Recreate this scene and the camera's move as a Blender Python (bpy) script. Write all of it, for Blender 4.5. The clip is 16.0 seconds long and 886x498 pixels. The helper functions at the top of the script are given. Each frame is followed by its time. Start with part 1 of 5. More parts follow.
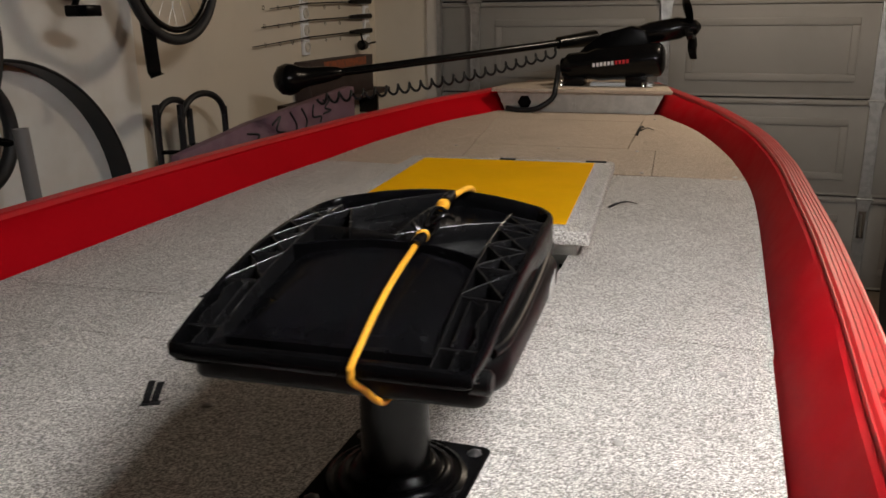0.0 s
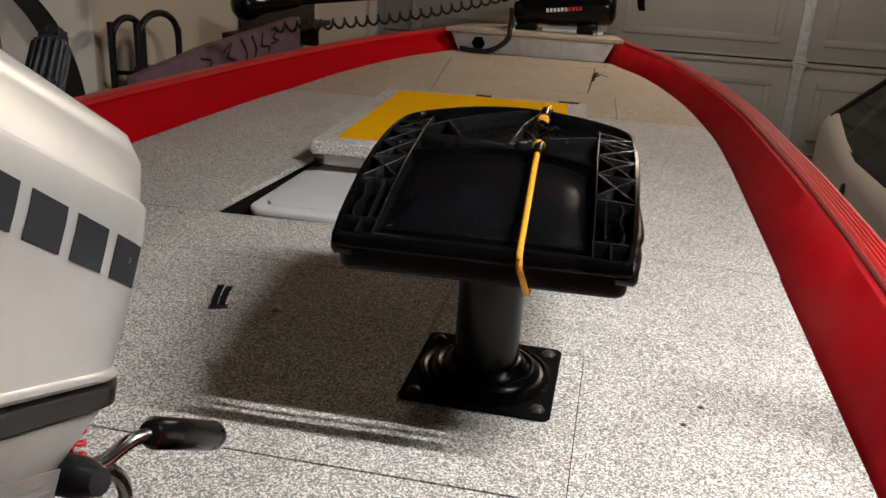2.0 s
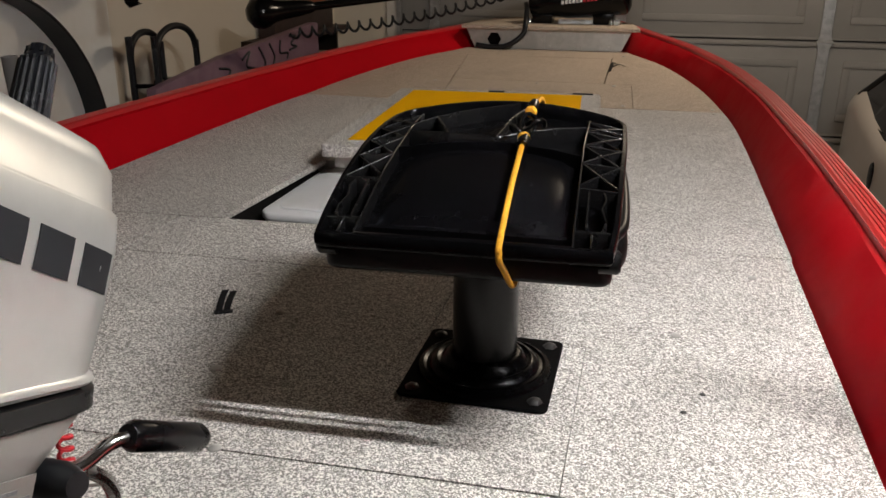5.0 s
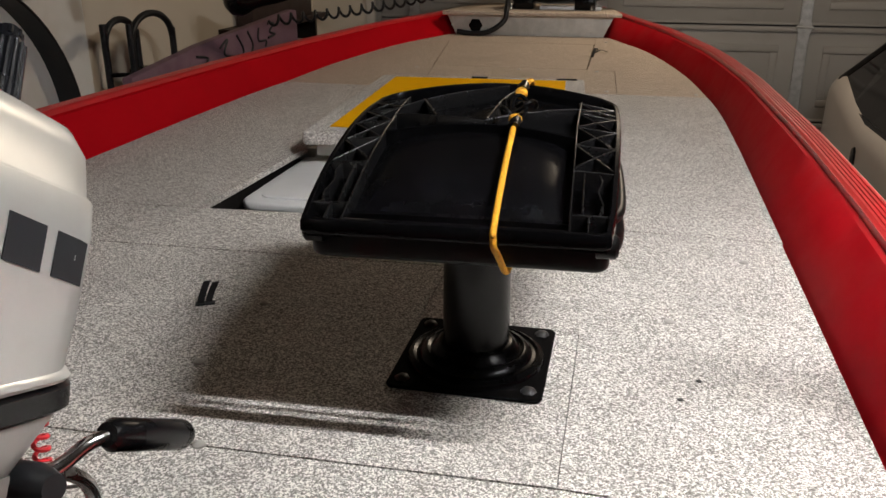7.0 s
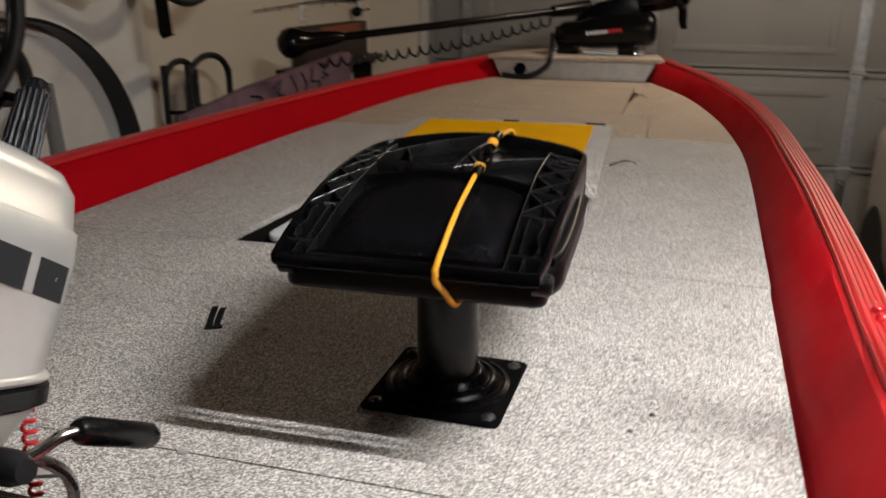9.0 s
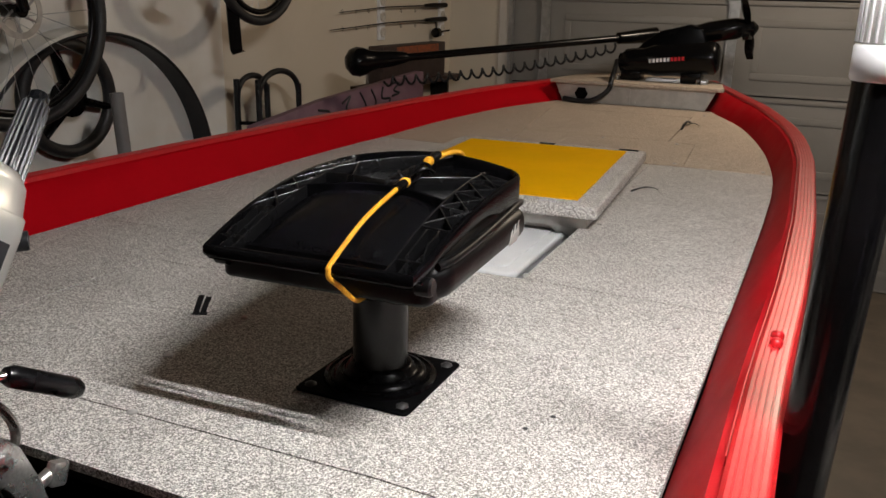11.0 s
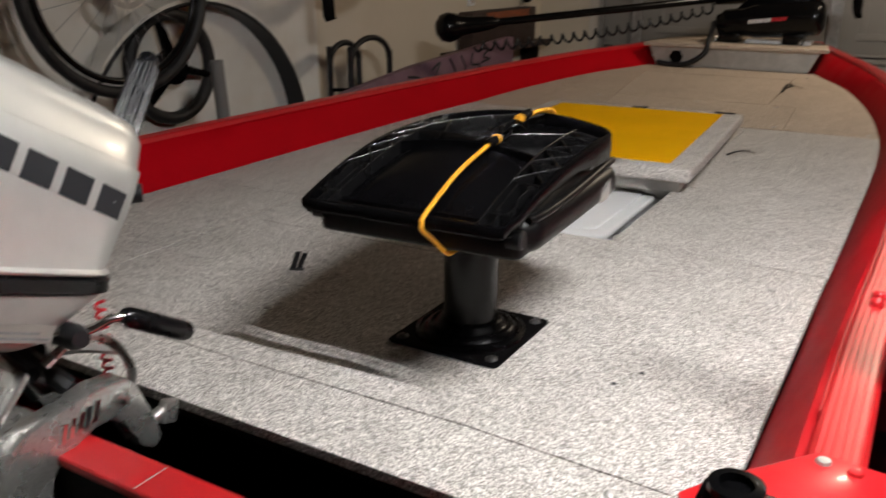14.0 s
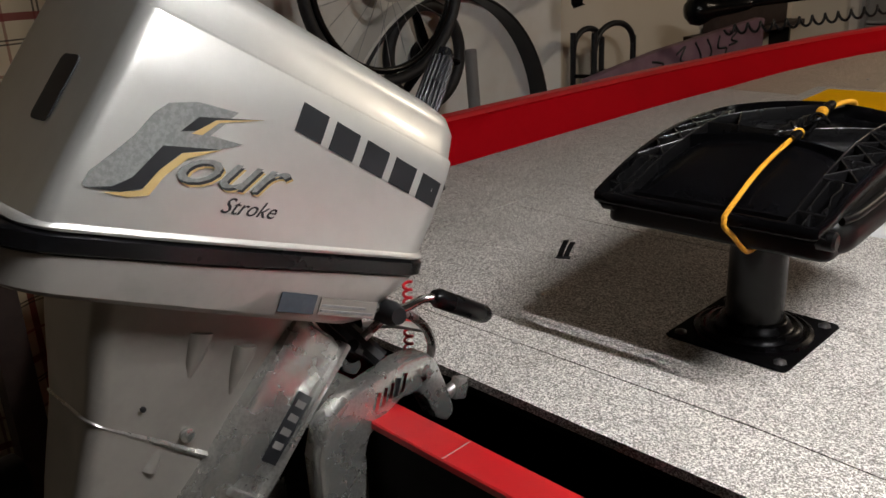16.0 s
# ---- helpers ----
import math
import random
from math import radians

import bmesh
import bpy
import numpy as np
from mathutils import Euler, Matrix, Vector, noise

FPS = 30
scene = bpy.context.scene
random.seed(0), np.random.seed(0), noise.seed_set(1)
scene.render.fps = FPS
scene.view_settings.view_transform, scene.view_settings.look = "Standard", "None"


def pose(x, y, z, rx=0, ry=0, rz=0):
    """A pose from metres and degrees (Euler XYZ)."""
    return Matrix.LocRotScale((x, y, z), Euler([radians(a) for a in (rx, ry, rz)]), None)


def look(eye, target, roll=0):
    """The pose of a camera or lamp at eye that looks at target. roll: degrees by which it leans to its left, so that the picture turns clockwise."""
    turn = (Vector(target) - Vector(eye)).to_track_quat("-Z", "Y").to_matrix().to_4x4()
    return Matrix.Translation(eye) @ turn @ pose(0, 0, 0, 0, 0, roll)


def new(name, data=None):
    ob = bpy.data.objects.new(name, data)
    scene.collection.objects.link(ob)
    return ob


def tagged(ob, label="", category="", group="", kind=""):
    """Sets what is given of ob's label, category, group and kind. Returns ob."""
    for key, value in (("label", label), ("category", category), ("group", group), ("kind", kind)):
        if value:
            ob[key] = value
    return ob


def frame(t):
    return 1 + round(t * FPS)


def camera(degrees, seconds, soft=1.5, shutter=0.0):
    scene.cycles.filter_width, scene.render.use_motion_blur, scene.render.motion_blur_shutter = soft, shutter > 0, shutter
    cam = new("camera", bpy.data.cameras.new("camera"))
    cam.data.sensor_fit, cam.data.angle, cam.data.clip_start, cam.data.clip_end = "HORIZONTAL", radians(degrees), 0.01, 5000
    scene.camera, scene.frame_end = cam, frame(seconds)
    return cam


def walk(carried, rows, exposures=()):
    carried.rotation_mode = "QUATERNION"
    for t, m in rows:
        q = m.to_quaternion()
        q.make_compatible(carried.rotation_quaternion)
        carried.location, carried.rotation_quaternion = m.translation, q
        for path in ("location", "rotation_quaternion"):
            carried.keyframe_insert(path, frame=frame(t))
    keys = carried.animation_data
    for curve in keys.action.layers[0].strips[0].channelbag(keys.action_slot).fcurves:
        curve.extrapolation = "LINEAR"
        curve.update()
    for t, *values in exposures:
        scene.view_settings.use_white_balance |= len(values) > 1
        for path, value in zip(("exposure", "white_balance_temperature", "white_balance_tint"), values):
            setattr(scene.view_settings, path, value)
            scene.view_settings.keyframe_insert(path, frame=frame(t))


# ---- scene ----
cam = camera(56.3, 16.0, shutter=0.5)
PATH = [
    (0, (0.337, -0.82, 1.715), (-0.273, 1.001, 1.158), -0.7),
    (0.5, (0.254, -0.88, 1.715), (-0.308, 0.953, 1.144), 0.3),
    (1, (0.174, -0.944, 1.702), (-0.261, 0.907, 1.083), 1.9),
    (1.5, (0.133, -0.947, 1.694), (-0.25, 0.907, 1.048), 2.0),
    (2, (0.122, -0.955, 1.683), (-0.24, 0.893, 1.01), 3.5),
    (2.5, (0.132, -0.953, 1.69), (-0.226, 0.907, 1.048), 2.2),
    (3, (0.145, -0.945, 1.69), (-0.245, 0.913, 1.058), 1.4),
    (3.5, (0.161, -0.928, 1.687), (-0.24, 0.918, 1.028), 0.7),
    (4, (0.168, -0.932, 1.685), (-0.262, 0.908, 1.027), 0.7),
    (4.2, (0.171, -0.939, 1.685), (-0.287, 0.893, 1.025), -0.0),
    (6.3, (0.175, -0.949, 1.675), (-0.224, 0.885, 0.985), 0.4),
    (6.5, (0.164, -0.941, 1.674), (-0.241, 0.894, 0.989), -0.3),
    (7, (0.158, -0.923, 1.669), (-0.24, 0.907, 0.967), 0.1),
    (7.5, (0.151, -0.922, 1.672), (-0.293, 0.91, 1.002), 0.3),
    (8, (0.154, -0.926, 1.672), (-0.284, 0.907, 1.003), 0.1),
    (8.5, (0.182, -0.939, 1.673), (-0.137, 0.903, 0.963), 1.4),
    (9, (0.29, -0.979, 1.7), (-0.263, 0.841, 1.08), 0.2),
    (9.2, (0.367, -0.977, 1.706), (-0.261, 0.827, 1.114), 1.4),
    (11.3, (0.56, -1.021, 1.728), (-0.229, 0.722, 1.144), 1.2),
    (11.5, (0.567, -1.025, 1.729), (-0.223, 0.712, 1.129), 1.0),
    (12, (0.578, -1.022, 1.73), (-0.206, 0.714, 1.12), -0.0),
    (12.5, (0.585, -1.023, 1.732), (-0.205, 0.72, 1.153), -0.8),
    (13, (0.584, -1.022, 1.726), (-0.219, 0.71, 1.129), -0.9),
    (13.5, (0.573, -1.028, 1.719), (-0.29, 0.663, 1.09), -0.1),
    (14, (0.559, -1.035, 1.712), (-0.399, 0.595, 1.06), -0.0),
    (14.5, (0.54, -1.055, 1.702), (-0.58, 0.428, 0.962), -1.4),
    (15, (0.521, -1.07, 1.707), (-0.683, 0.358, 0.992), -1.9),
    (15.5, (0.495, -1.101, 1.722), (-0.844, 0.216, 1.034), -2.6),
    (16, (0.487, -1.11, 1.729), (-0.865, 0.199, 1.053), -2.7),
]
walk(cam, [(t, look(eye, target, roll)) for t, eye, target, roll in PATH],
     [(0, 0.0), (13.0, 0.0), (14.5, -0.12), (16.0, -0.2)])

# ---- world and light ----
D = 1.17          # deck height above the garage floor
CX = -0.32        # the boat's centreline
world = bpy.data.worlds.new("world")
world.use_nodes = True
world.node_tree.nodes["Background"].inputs[0].default_value = (0.02, 0.02, 0.025, 1)
world.node_tree.nodes["Background"].inputs[1].default_value = 0.2
scene.world = world
scene.view_settings.exposure = 0.0


def bulb(name, x, y, z, radius, watts, colour):
    data = bpy.data.lights.new(name, "POINT")
    data.shadow_soft_size, data.energy, data.color = radius, watts, colour
    ob = new(name, data)
    ob.location = (x, y, z)
    return ob


LX, LY, LZ = 0.80, -0.325, 2.42     # the hanging single-tube lamp, over the starboard quarter
bulb("ceiling_lamp", 0.70, 3.15, 2.60, 0.10, 47, (1.0, 0.83, 0.64))

# ---- materials ----


def mat(name, colour, rough=0.5, metal=0.0, noise_amount=0.0, noise_scale=8.0, bump=0.0, bump_scale=200.0, second=None,
        rand=0.0, coat=0.0, stain=0.0, stain_scale=2.0, spec=0.5, emit=0.0, transmission=0.0, sharp=False):
    m = bpy.data.materials.new(name)
    m.use_nodes = True
    nt = m.node_tree
    b = nt.nodes["Principled BSDF"]
    b.inputs["Roughness"].default_value = rough
    b.inputs["Metallic"].default_value = metal
    b.inputs["Coat Weight"].default_value = coat
    b.inputs["Coat Roughness"].default_value = 0.12
    b.inputs["Specular IOR Level"].default_value = spec
    b.inputs["Transmission Weight"].default_value = transmission
    if emit:
        b.inputs["Emission Color"].default_value = (*colour, 1)
        b.inputs["Emission Strength"].default_value = emit
    co = nt.nodes.new("ShaderNodeTexCoord").outputs["Object"]
    base = nt.nodes.new("ShaderNodeRGB")
    base.outputs[0].default_value = (*colour, 1)
    out = base.outputs[0]

    def tex(scale, detail, rough_):
        n = nt.nodes.new("ShaderNodeTexNoise")
        n.inputs["Scale"].default_value, n.inputs["Detail"].default_value = scale, detail
        n.inputs["Roughness"].default_value = rough_
        nt.links.new(co, n.inputs["Vector"])
        return n.outputs["Fac"]

    def ramp(fac, lo, hi):
        r = nt.nodes.new("ShaderNodeMapRange")
        r.inputs["From Min"].default_value, r.inputs["From Max"].default_value = lo, hi
        nt.links.new(fac, r.inputs["Value"])
        return r.outputs["Result"]

    def blend(a, fac, colour2, amount):
        mx = nt.nodes.new("ShaderNodeMix")
        mx.data_type = "RGBA"
        mul = nt.nodes.new("ShaderNodeMath")
        mul.operation = "MULTIPLY"
        mul.inputs[1].default_value = amount
        nt.links.new(fac, mul.inputs[0])
        nt.links.new(mul.outputs[0], mx.inputs["Factor"])
        nt.links.new(a, mx.inputs["A"])
        mx.inputs["B"].default_value = (*colour2, 1)
        return mx.outputs["Result"]

    if noise_amount:
        out = blend(out, ramp(tex(noise_scale, 1 if sharp else 4, 0.5 if sharp else 0.6), *((0.47, 0.57) if sharp else (0.42, 0.6))), second or tuple(c * 0.4 for c in colour), noise_amount)
    if stain:
        out = blend(out, ramp(tex(stain_scale, 6, 0.65), 0.5, 0.72), tuple(c * 0.45 for c in colour), stain)
    if rand:
        oi = nt.nodes.new("ShaderNodeObjectInfo").outputs["Random"]
        out = blend(out, oi, tuple(c * 0.6 for c in colour), rand)
    nt.links.new(out, b.inputs["Base Color"])
    if not transmission:
        rr = nt.nodes.new("ShaderNodeMapRange")
        rr.inputs["To Min"].default_value, rr.inputs["To Max"].default_value = max(rough - 0.07, 0.03), min(rough + 0.1, 1)
        nt.links.new(tex(14, 5, 0.6), rr.inputs["Value"])
        nt.links.new(rr.outputs["Result"], b.inputs["Roughness"])
    if bump:
        bn = nt.nodes.new("ShaderNodeBump")
        bn.inputs["Strength"].default_value, bn.inputs["Distance"].default_value = bump, 0.002
        nt.links.new(tex(bump_scale, 3, 0.6), bn.inputs["Height"])
        nt.links.new(bn.outputs["Normal"], b.inputs["Normal"])
    return m


def carpet_mat(name, light, dark):
    """Short-pile marine carpet: random light and dark grains over slow stains."""
    m = mat(name, light, 0.92, spec=0.1, noise_amount=0.12, noise_scale=6, bump=0.3, bump_scale=300, stain=0.22, stain_scale=3.2)
    nt = m.node_tree
    b = nt.nodes["Principled BSDF"]
    out = b.inputs["Base Color"].links[0].from_socket
    co = nt.nodes.new("ShaderNodeTexCoord").outputs["Object"]
    for scale, lo, hi, amount in ((620, 0.40, 0.62, 0.74), (360, 0.60, 0.85, 0.50)):
        v = nt.nodes.new("ShaderNodeTexVoronoi")
        v.inputs["Scale"].default_value = scale
        nt.links.new(co, v.inputs["Vector"])
        sep = nt.nodes.new("ShaderNodeSeparateColor")
        nt.links.new(v.outputs["Color"], sep.inputs[0])
        r = nt.nodes.new("ShaderNodeMapRange")
        r.inputs["From Min"].default_value, r.inputs["From Max"].default_value, r.inputs["To Max"].default_value = lo, hi, amount
        nt.links.new(sep.outputs[0], r.inputs["Value"])
        mx = nt.nodes.new("ShaderNodeMix")
        mx.data_type = "RGBA"
        nt.links.new(r.outputs["Result"], mx.inputs["Factor"])
        nt.links.new(out, mx.inputs["A"])
        mx.inputs["B"].default_value = (*dark, 1)
        out = mx.outputs["Result"]
    nt.links.new(out, b.inputs["Base Color"])
    return m


M_CARPET = carpet_mat("speckled carpet", (0.92, 0.885, 0.84), (0.10, 0.088, 0.078))
M_CARPET_FRONT = carpet_mat("tan carpet", (0.78, 0.66, 0.53), (0.19, 0.15, 0.115))
M_RED = mat("red paint", (0.47, 0.003, 0.009), 0.6, spec=0.02, noise_amount=0.10, noise_scale=3, stain=0.10, stain_scale=9, bump=0.05, bump_scale=60)
# starboard panel only: its grazing gloss is put into the colour as pinker mottling
M_RED_SHEEN = mat("red paint with pale sheen", (0.43, 0.005, 0.011), 0.55, spec=0.025, noise_amount=0.2, noise_scale=5, second=(0.44, 0.06, 0.055), stain=0.15, stain_scale=7, bump=0.05, bump_scale=60)
M_RED_RAIL = mat("red rail", (0.56, 0.012, 0.018), 0.32, coat=0.3, noise_amount=0.12, noise_scale=30, second=(0.55, 0.07, 0.06), bump=0.06, bump_scale=90)
M_BLACK = mat("black moulded plastic", (0.0020, 0.0020, 0.0024), 0.24, noise_amount=0.3, noise_scale=40, second=(0.0045, 0.0045, 0.005), bump=0.05, bump_scale=500, spec=0.07)
M_RIB = mat("glossy black rib", (0.005, 0.005, 0.0055), 0.25, spec=0.5)
M_VINYL = mat("black vinyl", (0.0024, 0.0024, 0.0028), 0.38, noise_amount=0.25, noise_scale=60, second=(0.005, 0.005, 0.005), spec=0.22, bump=0.1, bump_scale=350)
M_POST = mat("black painted steel", (0.003, 0.003, 0.0034), 0.2, noise_amount=0.3, noise_scale=50, second=(0.007, 0.007, 0.007), spec=0.25, bump=0.05, bump_scale=300)
M_PLATE = mat("black powder coat", (0.003, 0.003, 0.0034), 0.5, noise_amount=0.3, noise_scale=50, second=(0.006, 0.006, 0.006), spec=0.02, bump=0.05, bump_scale=300)
M_BOLT = mat("dull dark bolt", (0.055, 0.055, 0.055), 0.45, 0.5)
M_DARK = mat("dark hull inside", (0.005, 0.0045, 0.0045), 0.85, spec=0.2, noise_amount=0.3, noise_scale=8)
M_YELLOW = mat("yellow sheet", (1.0, 0.50, 0.002), 0.6, spec=0.04, noise_amount=0.06, noise_scale=5, stain=0.08, stain_scale=4)
M_CORD = mat("yellow cord", (0.80, 0.38, 0.012), 0.7, noise_amount=0.5, noise_scale=420, second=(0.45, 0.17, 0.01), bump=0.5, bump_scale=600)
M_WHITE = mat("white plastic", (0.86, 0.87, 0.88), 0.4, noise_amount=0.06, noise_scale=6, stain=0.06)
M_ALU = mat("bare aluminium", (0.55, 0.54, 0.51), 0.42, 0.85, noise_amount=0.25, noise_scale=18, stain=0.2, stain_scale=6, bump=0.06, bump_scale=120)
M_CAST = mat("cast silver paint", (0.60, 0.60, 0.58), 0.26, 0.8, noise_amount=0.3, noise_scale=240, stain=0.12, stain_scale=14, bump=0.15, bump_scale=160)
M_COWL = mat("silver cowl paint", (0.80, 0.81, 0.79), 0.38, 0.70, coat=0.35, noise_amount=0.05, noise_scale=25, stain=0.06, stain_scale=7)
M_LEG = mat("dull silver paint", (0.40, 0.38, 0.35), 0.36, 0.45, noise_amount=0.15, noise_scale=12, stain=0.25, stain_scale=10)
M_BELT = mat("glossy black rubber", (0.004, 0.0042, 0.005), 0.25, noise_amount=0.3, noise_scale=30, second=(0.008, 0.008, 0.009), spec=0.35)
M_PAN = mat("scuffed silver paint", (0.50, 0.485, 0.46), 0.36, 0.45, noise_amount=0.12, noise_scale=9, stain=0.3, stain_scale=12)
M_RUBBER = mat("rubber", (0.009, 0.010, 0.012), 0.42, noise_amount=0.3, noise_scale=30, second=(0.018, 0.018, 0.019), spec=0.4)
M_GRIP = mat("grey rubber grip", (0.012, 0.013, 0.016), 0.26, spec=0.4, noise_amount=0.2, noise_scale=30)
M_CHROME = mat("chrome", (0.75, 0.74, 0.72), 0.18, 1.0, noise_amount=0.15, noise_scale=50)
M_RIVET = mat("rivet", (0.52, 0.51, 0.48), 0.35, 0.45)
M_INK = mat("dark decal", (0.016, 0.018, 0.022), 0.45)
M_GREYINK = mat("grey decal", (0.20, 0.21, 0.21), 0.5, noise_amount=0.5, noise_scale=220, second=(0.34, 0.355, 0.355))
M_GOLD = mat("gold decal", (0.62, 0.46, 0.20), 0.5)
M_BLUE = mat("blue sticker", (0.06, 0.075, 0.095), 0.5, noise_amount=0.3, noise_scale=90)
M_PAPER = mat("pale sticker", (0.42, 0.41, 0.39), 0.6, noise_amount=0.3, noise_scale=60)
M_WALL = mat("cream wall paint", (0.66, 0.585, 0.47), 0.75, noise_amount=0.14, noise_scale=1.6, second=(0.70, 0.68, 0.63), stain=0.14, stain_scale=1.3, bump=0.25, bump_scale=45)
M_CEIL = mat("bare timber ceiling", (0.05, 0.034, 0.022), 0.85, noise_amount=0.1, bump=0.2, bump_scale=60)
M_BOARD = mat("white primer", (0.82, 0.81, 0.77), 0.7, noise_amount=0.35, noise_scale=2.4, second=(0.60, 0.54, 0.45), stain=0.10, stain_scale=3, bump=0.2, bump_scale=50)
M_BACK = mat("brown board wall", (0.06, 0.042, 0.03), 0.8, noise_amount=0.3, noise_scale=4, stain=0.3, bump=0.2, bump_scale=60)
M_FLOOR = mat("garage concrete", (0.20, 0.165, 0.125), 0.6, noise_amount=0.3, noise_scale=3, stain=0.4, stain_scale=2.2, bump=0.2, bump_scale=70)
M_DOOR = mat("grey steel door", (0.29, 0.277, 0.26), 0.5, spec=0.25, noise_amount=0.1, noise_scale=2, stain=0.2, stain_scale=1.6, bump=0.12, bump_scale=180)
M_GALV = mat("galvanised steel", (0.5, 0.5, 0.49), 0.4, 0.8, noise_amount=0.3, noise_scale=30)
M_TRIMW = mat("white trim paint", (0.62, 0.58, 0.52), 0.5, noise_amount=0.1, noise_scale=5)
M_TYRE = mat("tyre rubber", (0.013, 0.013, 0.014), 0.55, noise_amount=0.3, noise_scale=60, second=(0.03, 0.03, 0.03), bump=0.3, bump_scale=260)
M_PIPE = mat("grey pipe", (0.19, 0.185, 0.18), 0.45, noise_amount=0.1, noise_scale=10)
M_PURPLE = mat("purple board", (0.19, 0.105, 0.145), 0.5, noise_amount=0.35, noise_scale=9, second=(0.26, 0.17, 0.20), stain=0.3, stain_scale=5)
M_CARPAINT = mat("silver car paint", (0.60, 0.55, 0.48), 0.3, 0.1, coat=0.5, noise_amount=0.05, noise_scale=5)
M_GLASS = mat("dark glass", (0.006, 0.006, 0.007), 0.06, spec=0.4)
M_REDCORD = mat("red coil", (0.62, 0.02, 0.03), 0.35)
M_WOOD = mat("brown carton", (0.05, 0.03, 0.025), 0.6, noise_amount=0.4, noise_scale=20)
M_ORANGE = mat("orange print", (0.35, 0.09, 0.03), 0.6, noise_amount=0.6, noise_scale=40, second=(0.08, 0.05, 0.04))
M_TUBE = mat("lit lamp tube", (1.0, 0.97, 0.945), 0.4, emit=900.0)
M_LENS = mat("clear lens", (0.85, 0.85, 0.84), 0.2, transmission=0.5)


def plaid_mat():
    m = mat("plaid cloth", (0.62, 0.53, 0.38), 0.9, spec=0.1, noise_amount=0.12, noise_scale=4, bump=0.4, bump_scale=500)
    nt = m.node_tree
    b = nt.nodes["Principled BSDF"]
    out = b.inputs["Base Color"].links[0].from_socket
    co = nt.nodes.new("ShaderNodeTexCoord").outputs["Object"]
    sep = nt.nodes.new("ShaderNodeSeparateXYZ")
    nt.links.new(co, sep.inputs[0])

    def lines(axis, period, offset, half, colour, amount):
        nonlocal out
        add = nt.nodes.new("ShaderNodeMath")
        add.operation, add.inputs[1].default_value = "ADD", offset + 50 * period
        nt.links.new(sep.outputs[axis], add.inputs[0])
        mod = nt.nodes.new("ShaderNodeMath")
        mod.operation, mod.inputs[1].default_value = "MODULO", period
        nt.links.new(add.outputs[0], mod.inputs[0])
        lt = nt.nodes.new("ShaderNodeMath")
        lt.operation, lt.inputs[1].default_value = "LESS_THAN", half * 2
        nt.links.new(mod.outputs[0], lt.inputs[0])
        mul = nt.nodes.new("ShaderNodeMath")
        mul.operation, mul.inputs[1].default_value = "MULTIPLY", amount
        nt.links.new(lt.outputs[0], mul.inputs[0])
        mx = nt.nodes.new("ShaderNodeMix")
        mx.data_type = "RGBA"
        nt.links.new(mul.outputs[0], mx.inputs["Factor"])
        nt.links.new(out, mx.inputs["A"])
        mx.inputs["B"].default_value = (*colour, 1)
        out = mx.outputs["Result"]

    for axis in ("Y", "Z"):
        lines(axis, 0.23, 0.0, 0.010, (0.22, 0.05, 0.045), 0.92)
        lines(axis, 0.23, 0.05, 0.0022, (0.06, 0.045, 0.04), 0.85)
        lines(axis, 0.23, 0.06, 0.0022, (0.06, 0.045, 0.04), 0.85)
        lines(axis, 0.23, 0.14, 0.004, (0.28, 0.12, 0.09), 0.75)
    nt.links.new(out, b.inputs["Base Color"])
    return m


M_PLAID = plaid_mat()

# ---- mesh helpers ----


def link(name, bm, material, parent=None, smooth=40):
    me = bpy.data.meshes.new(name)
    bmesh.ops.recalc_face_normals(bm, faces=bm.faces[:])
    bm.to_mesh(me)
    bm.free()
    me.materials.append(material)
    if smooth:
        me.shade_smooth()
        me.set_sharp_from_angle(angle=radians(smooth))
    ob = new(name, me)
    if parent is not None:
        ob.parent = parent
    return ob


def part(name, bm, material, parent, label="", smooth=40):
    return tagged(link(name, bm, material, parent, smooth), label)


def thing(name, label, category, group="", kind="", at=None):
    ob = new(name)
    ob.empty_display_size = 0.05
    if at is not None:
        ob.matrix_world = at
    return tagged(ob, label, category, group, kind)


def box(bm, x0, x1, y0, y1, z0, z1, bevel=0.0, seg=2, m=None):
    vs = [bm.verts.new((x, y, z)) for x in (x0, x1) for y in (y0, y1) for z in (z0, z1)]
    fs = [bm.faces.new([vs[i] for i in f]) for f in ((0, 1, 3, 2), (4, 6, 7, 5), (0, 4, 5, 1), (2, 3, 7, 6), (0, 2, 6, 4), (1, 5, 7, 3))]
    bmesh.ops.recalc_face_normals(bm, faces=fs)
    geom = vs
    if bevel:
        edges = {e for f in fs for e in f.edges}
        r = bmesh.ops.bevel(bm, geom=list(edges), offset=bevel, segments=seg, affect="EDGES", profile=0.5)
        geom = list({v for f in r["faces"] for v in f.verts} | {v for v in vs if v.is_valid})
    if m is not None:
        bmesh.ops.transform(bm, matrix=m, verts=geom)
    return bm


def boxed(*a, **k):
    return box(bmesh.new(), *a, **k)


def ring_faces(bm, rings, closed=True, caps=True):
    for a, b in zip(rings, rings[1:]):
        n = len(a)
        for i in range(n if closed else n - 1):
            j = (i + 1) % n
            bm.faces.new((a[i], a[j], b[j], b[i]))
    if caps and closed:
        bm.faces.new(rings[0][::-1])
        bm.faces.new(rings[-1])
    return bm


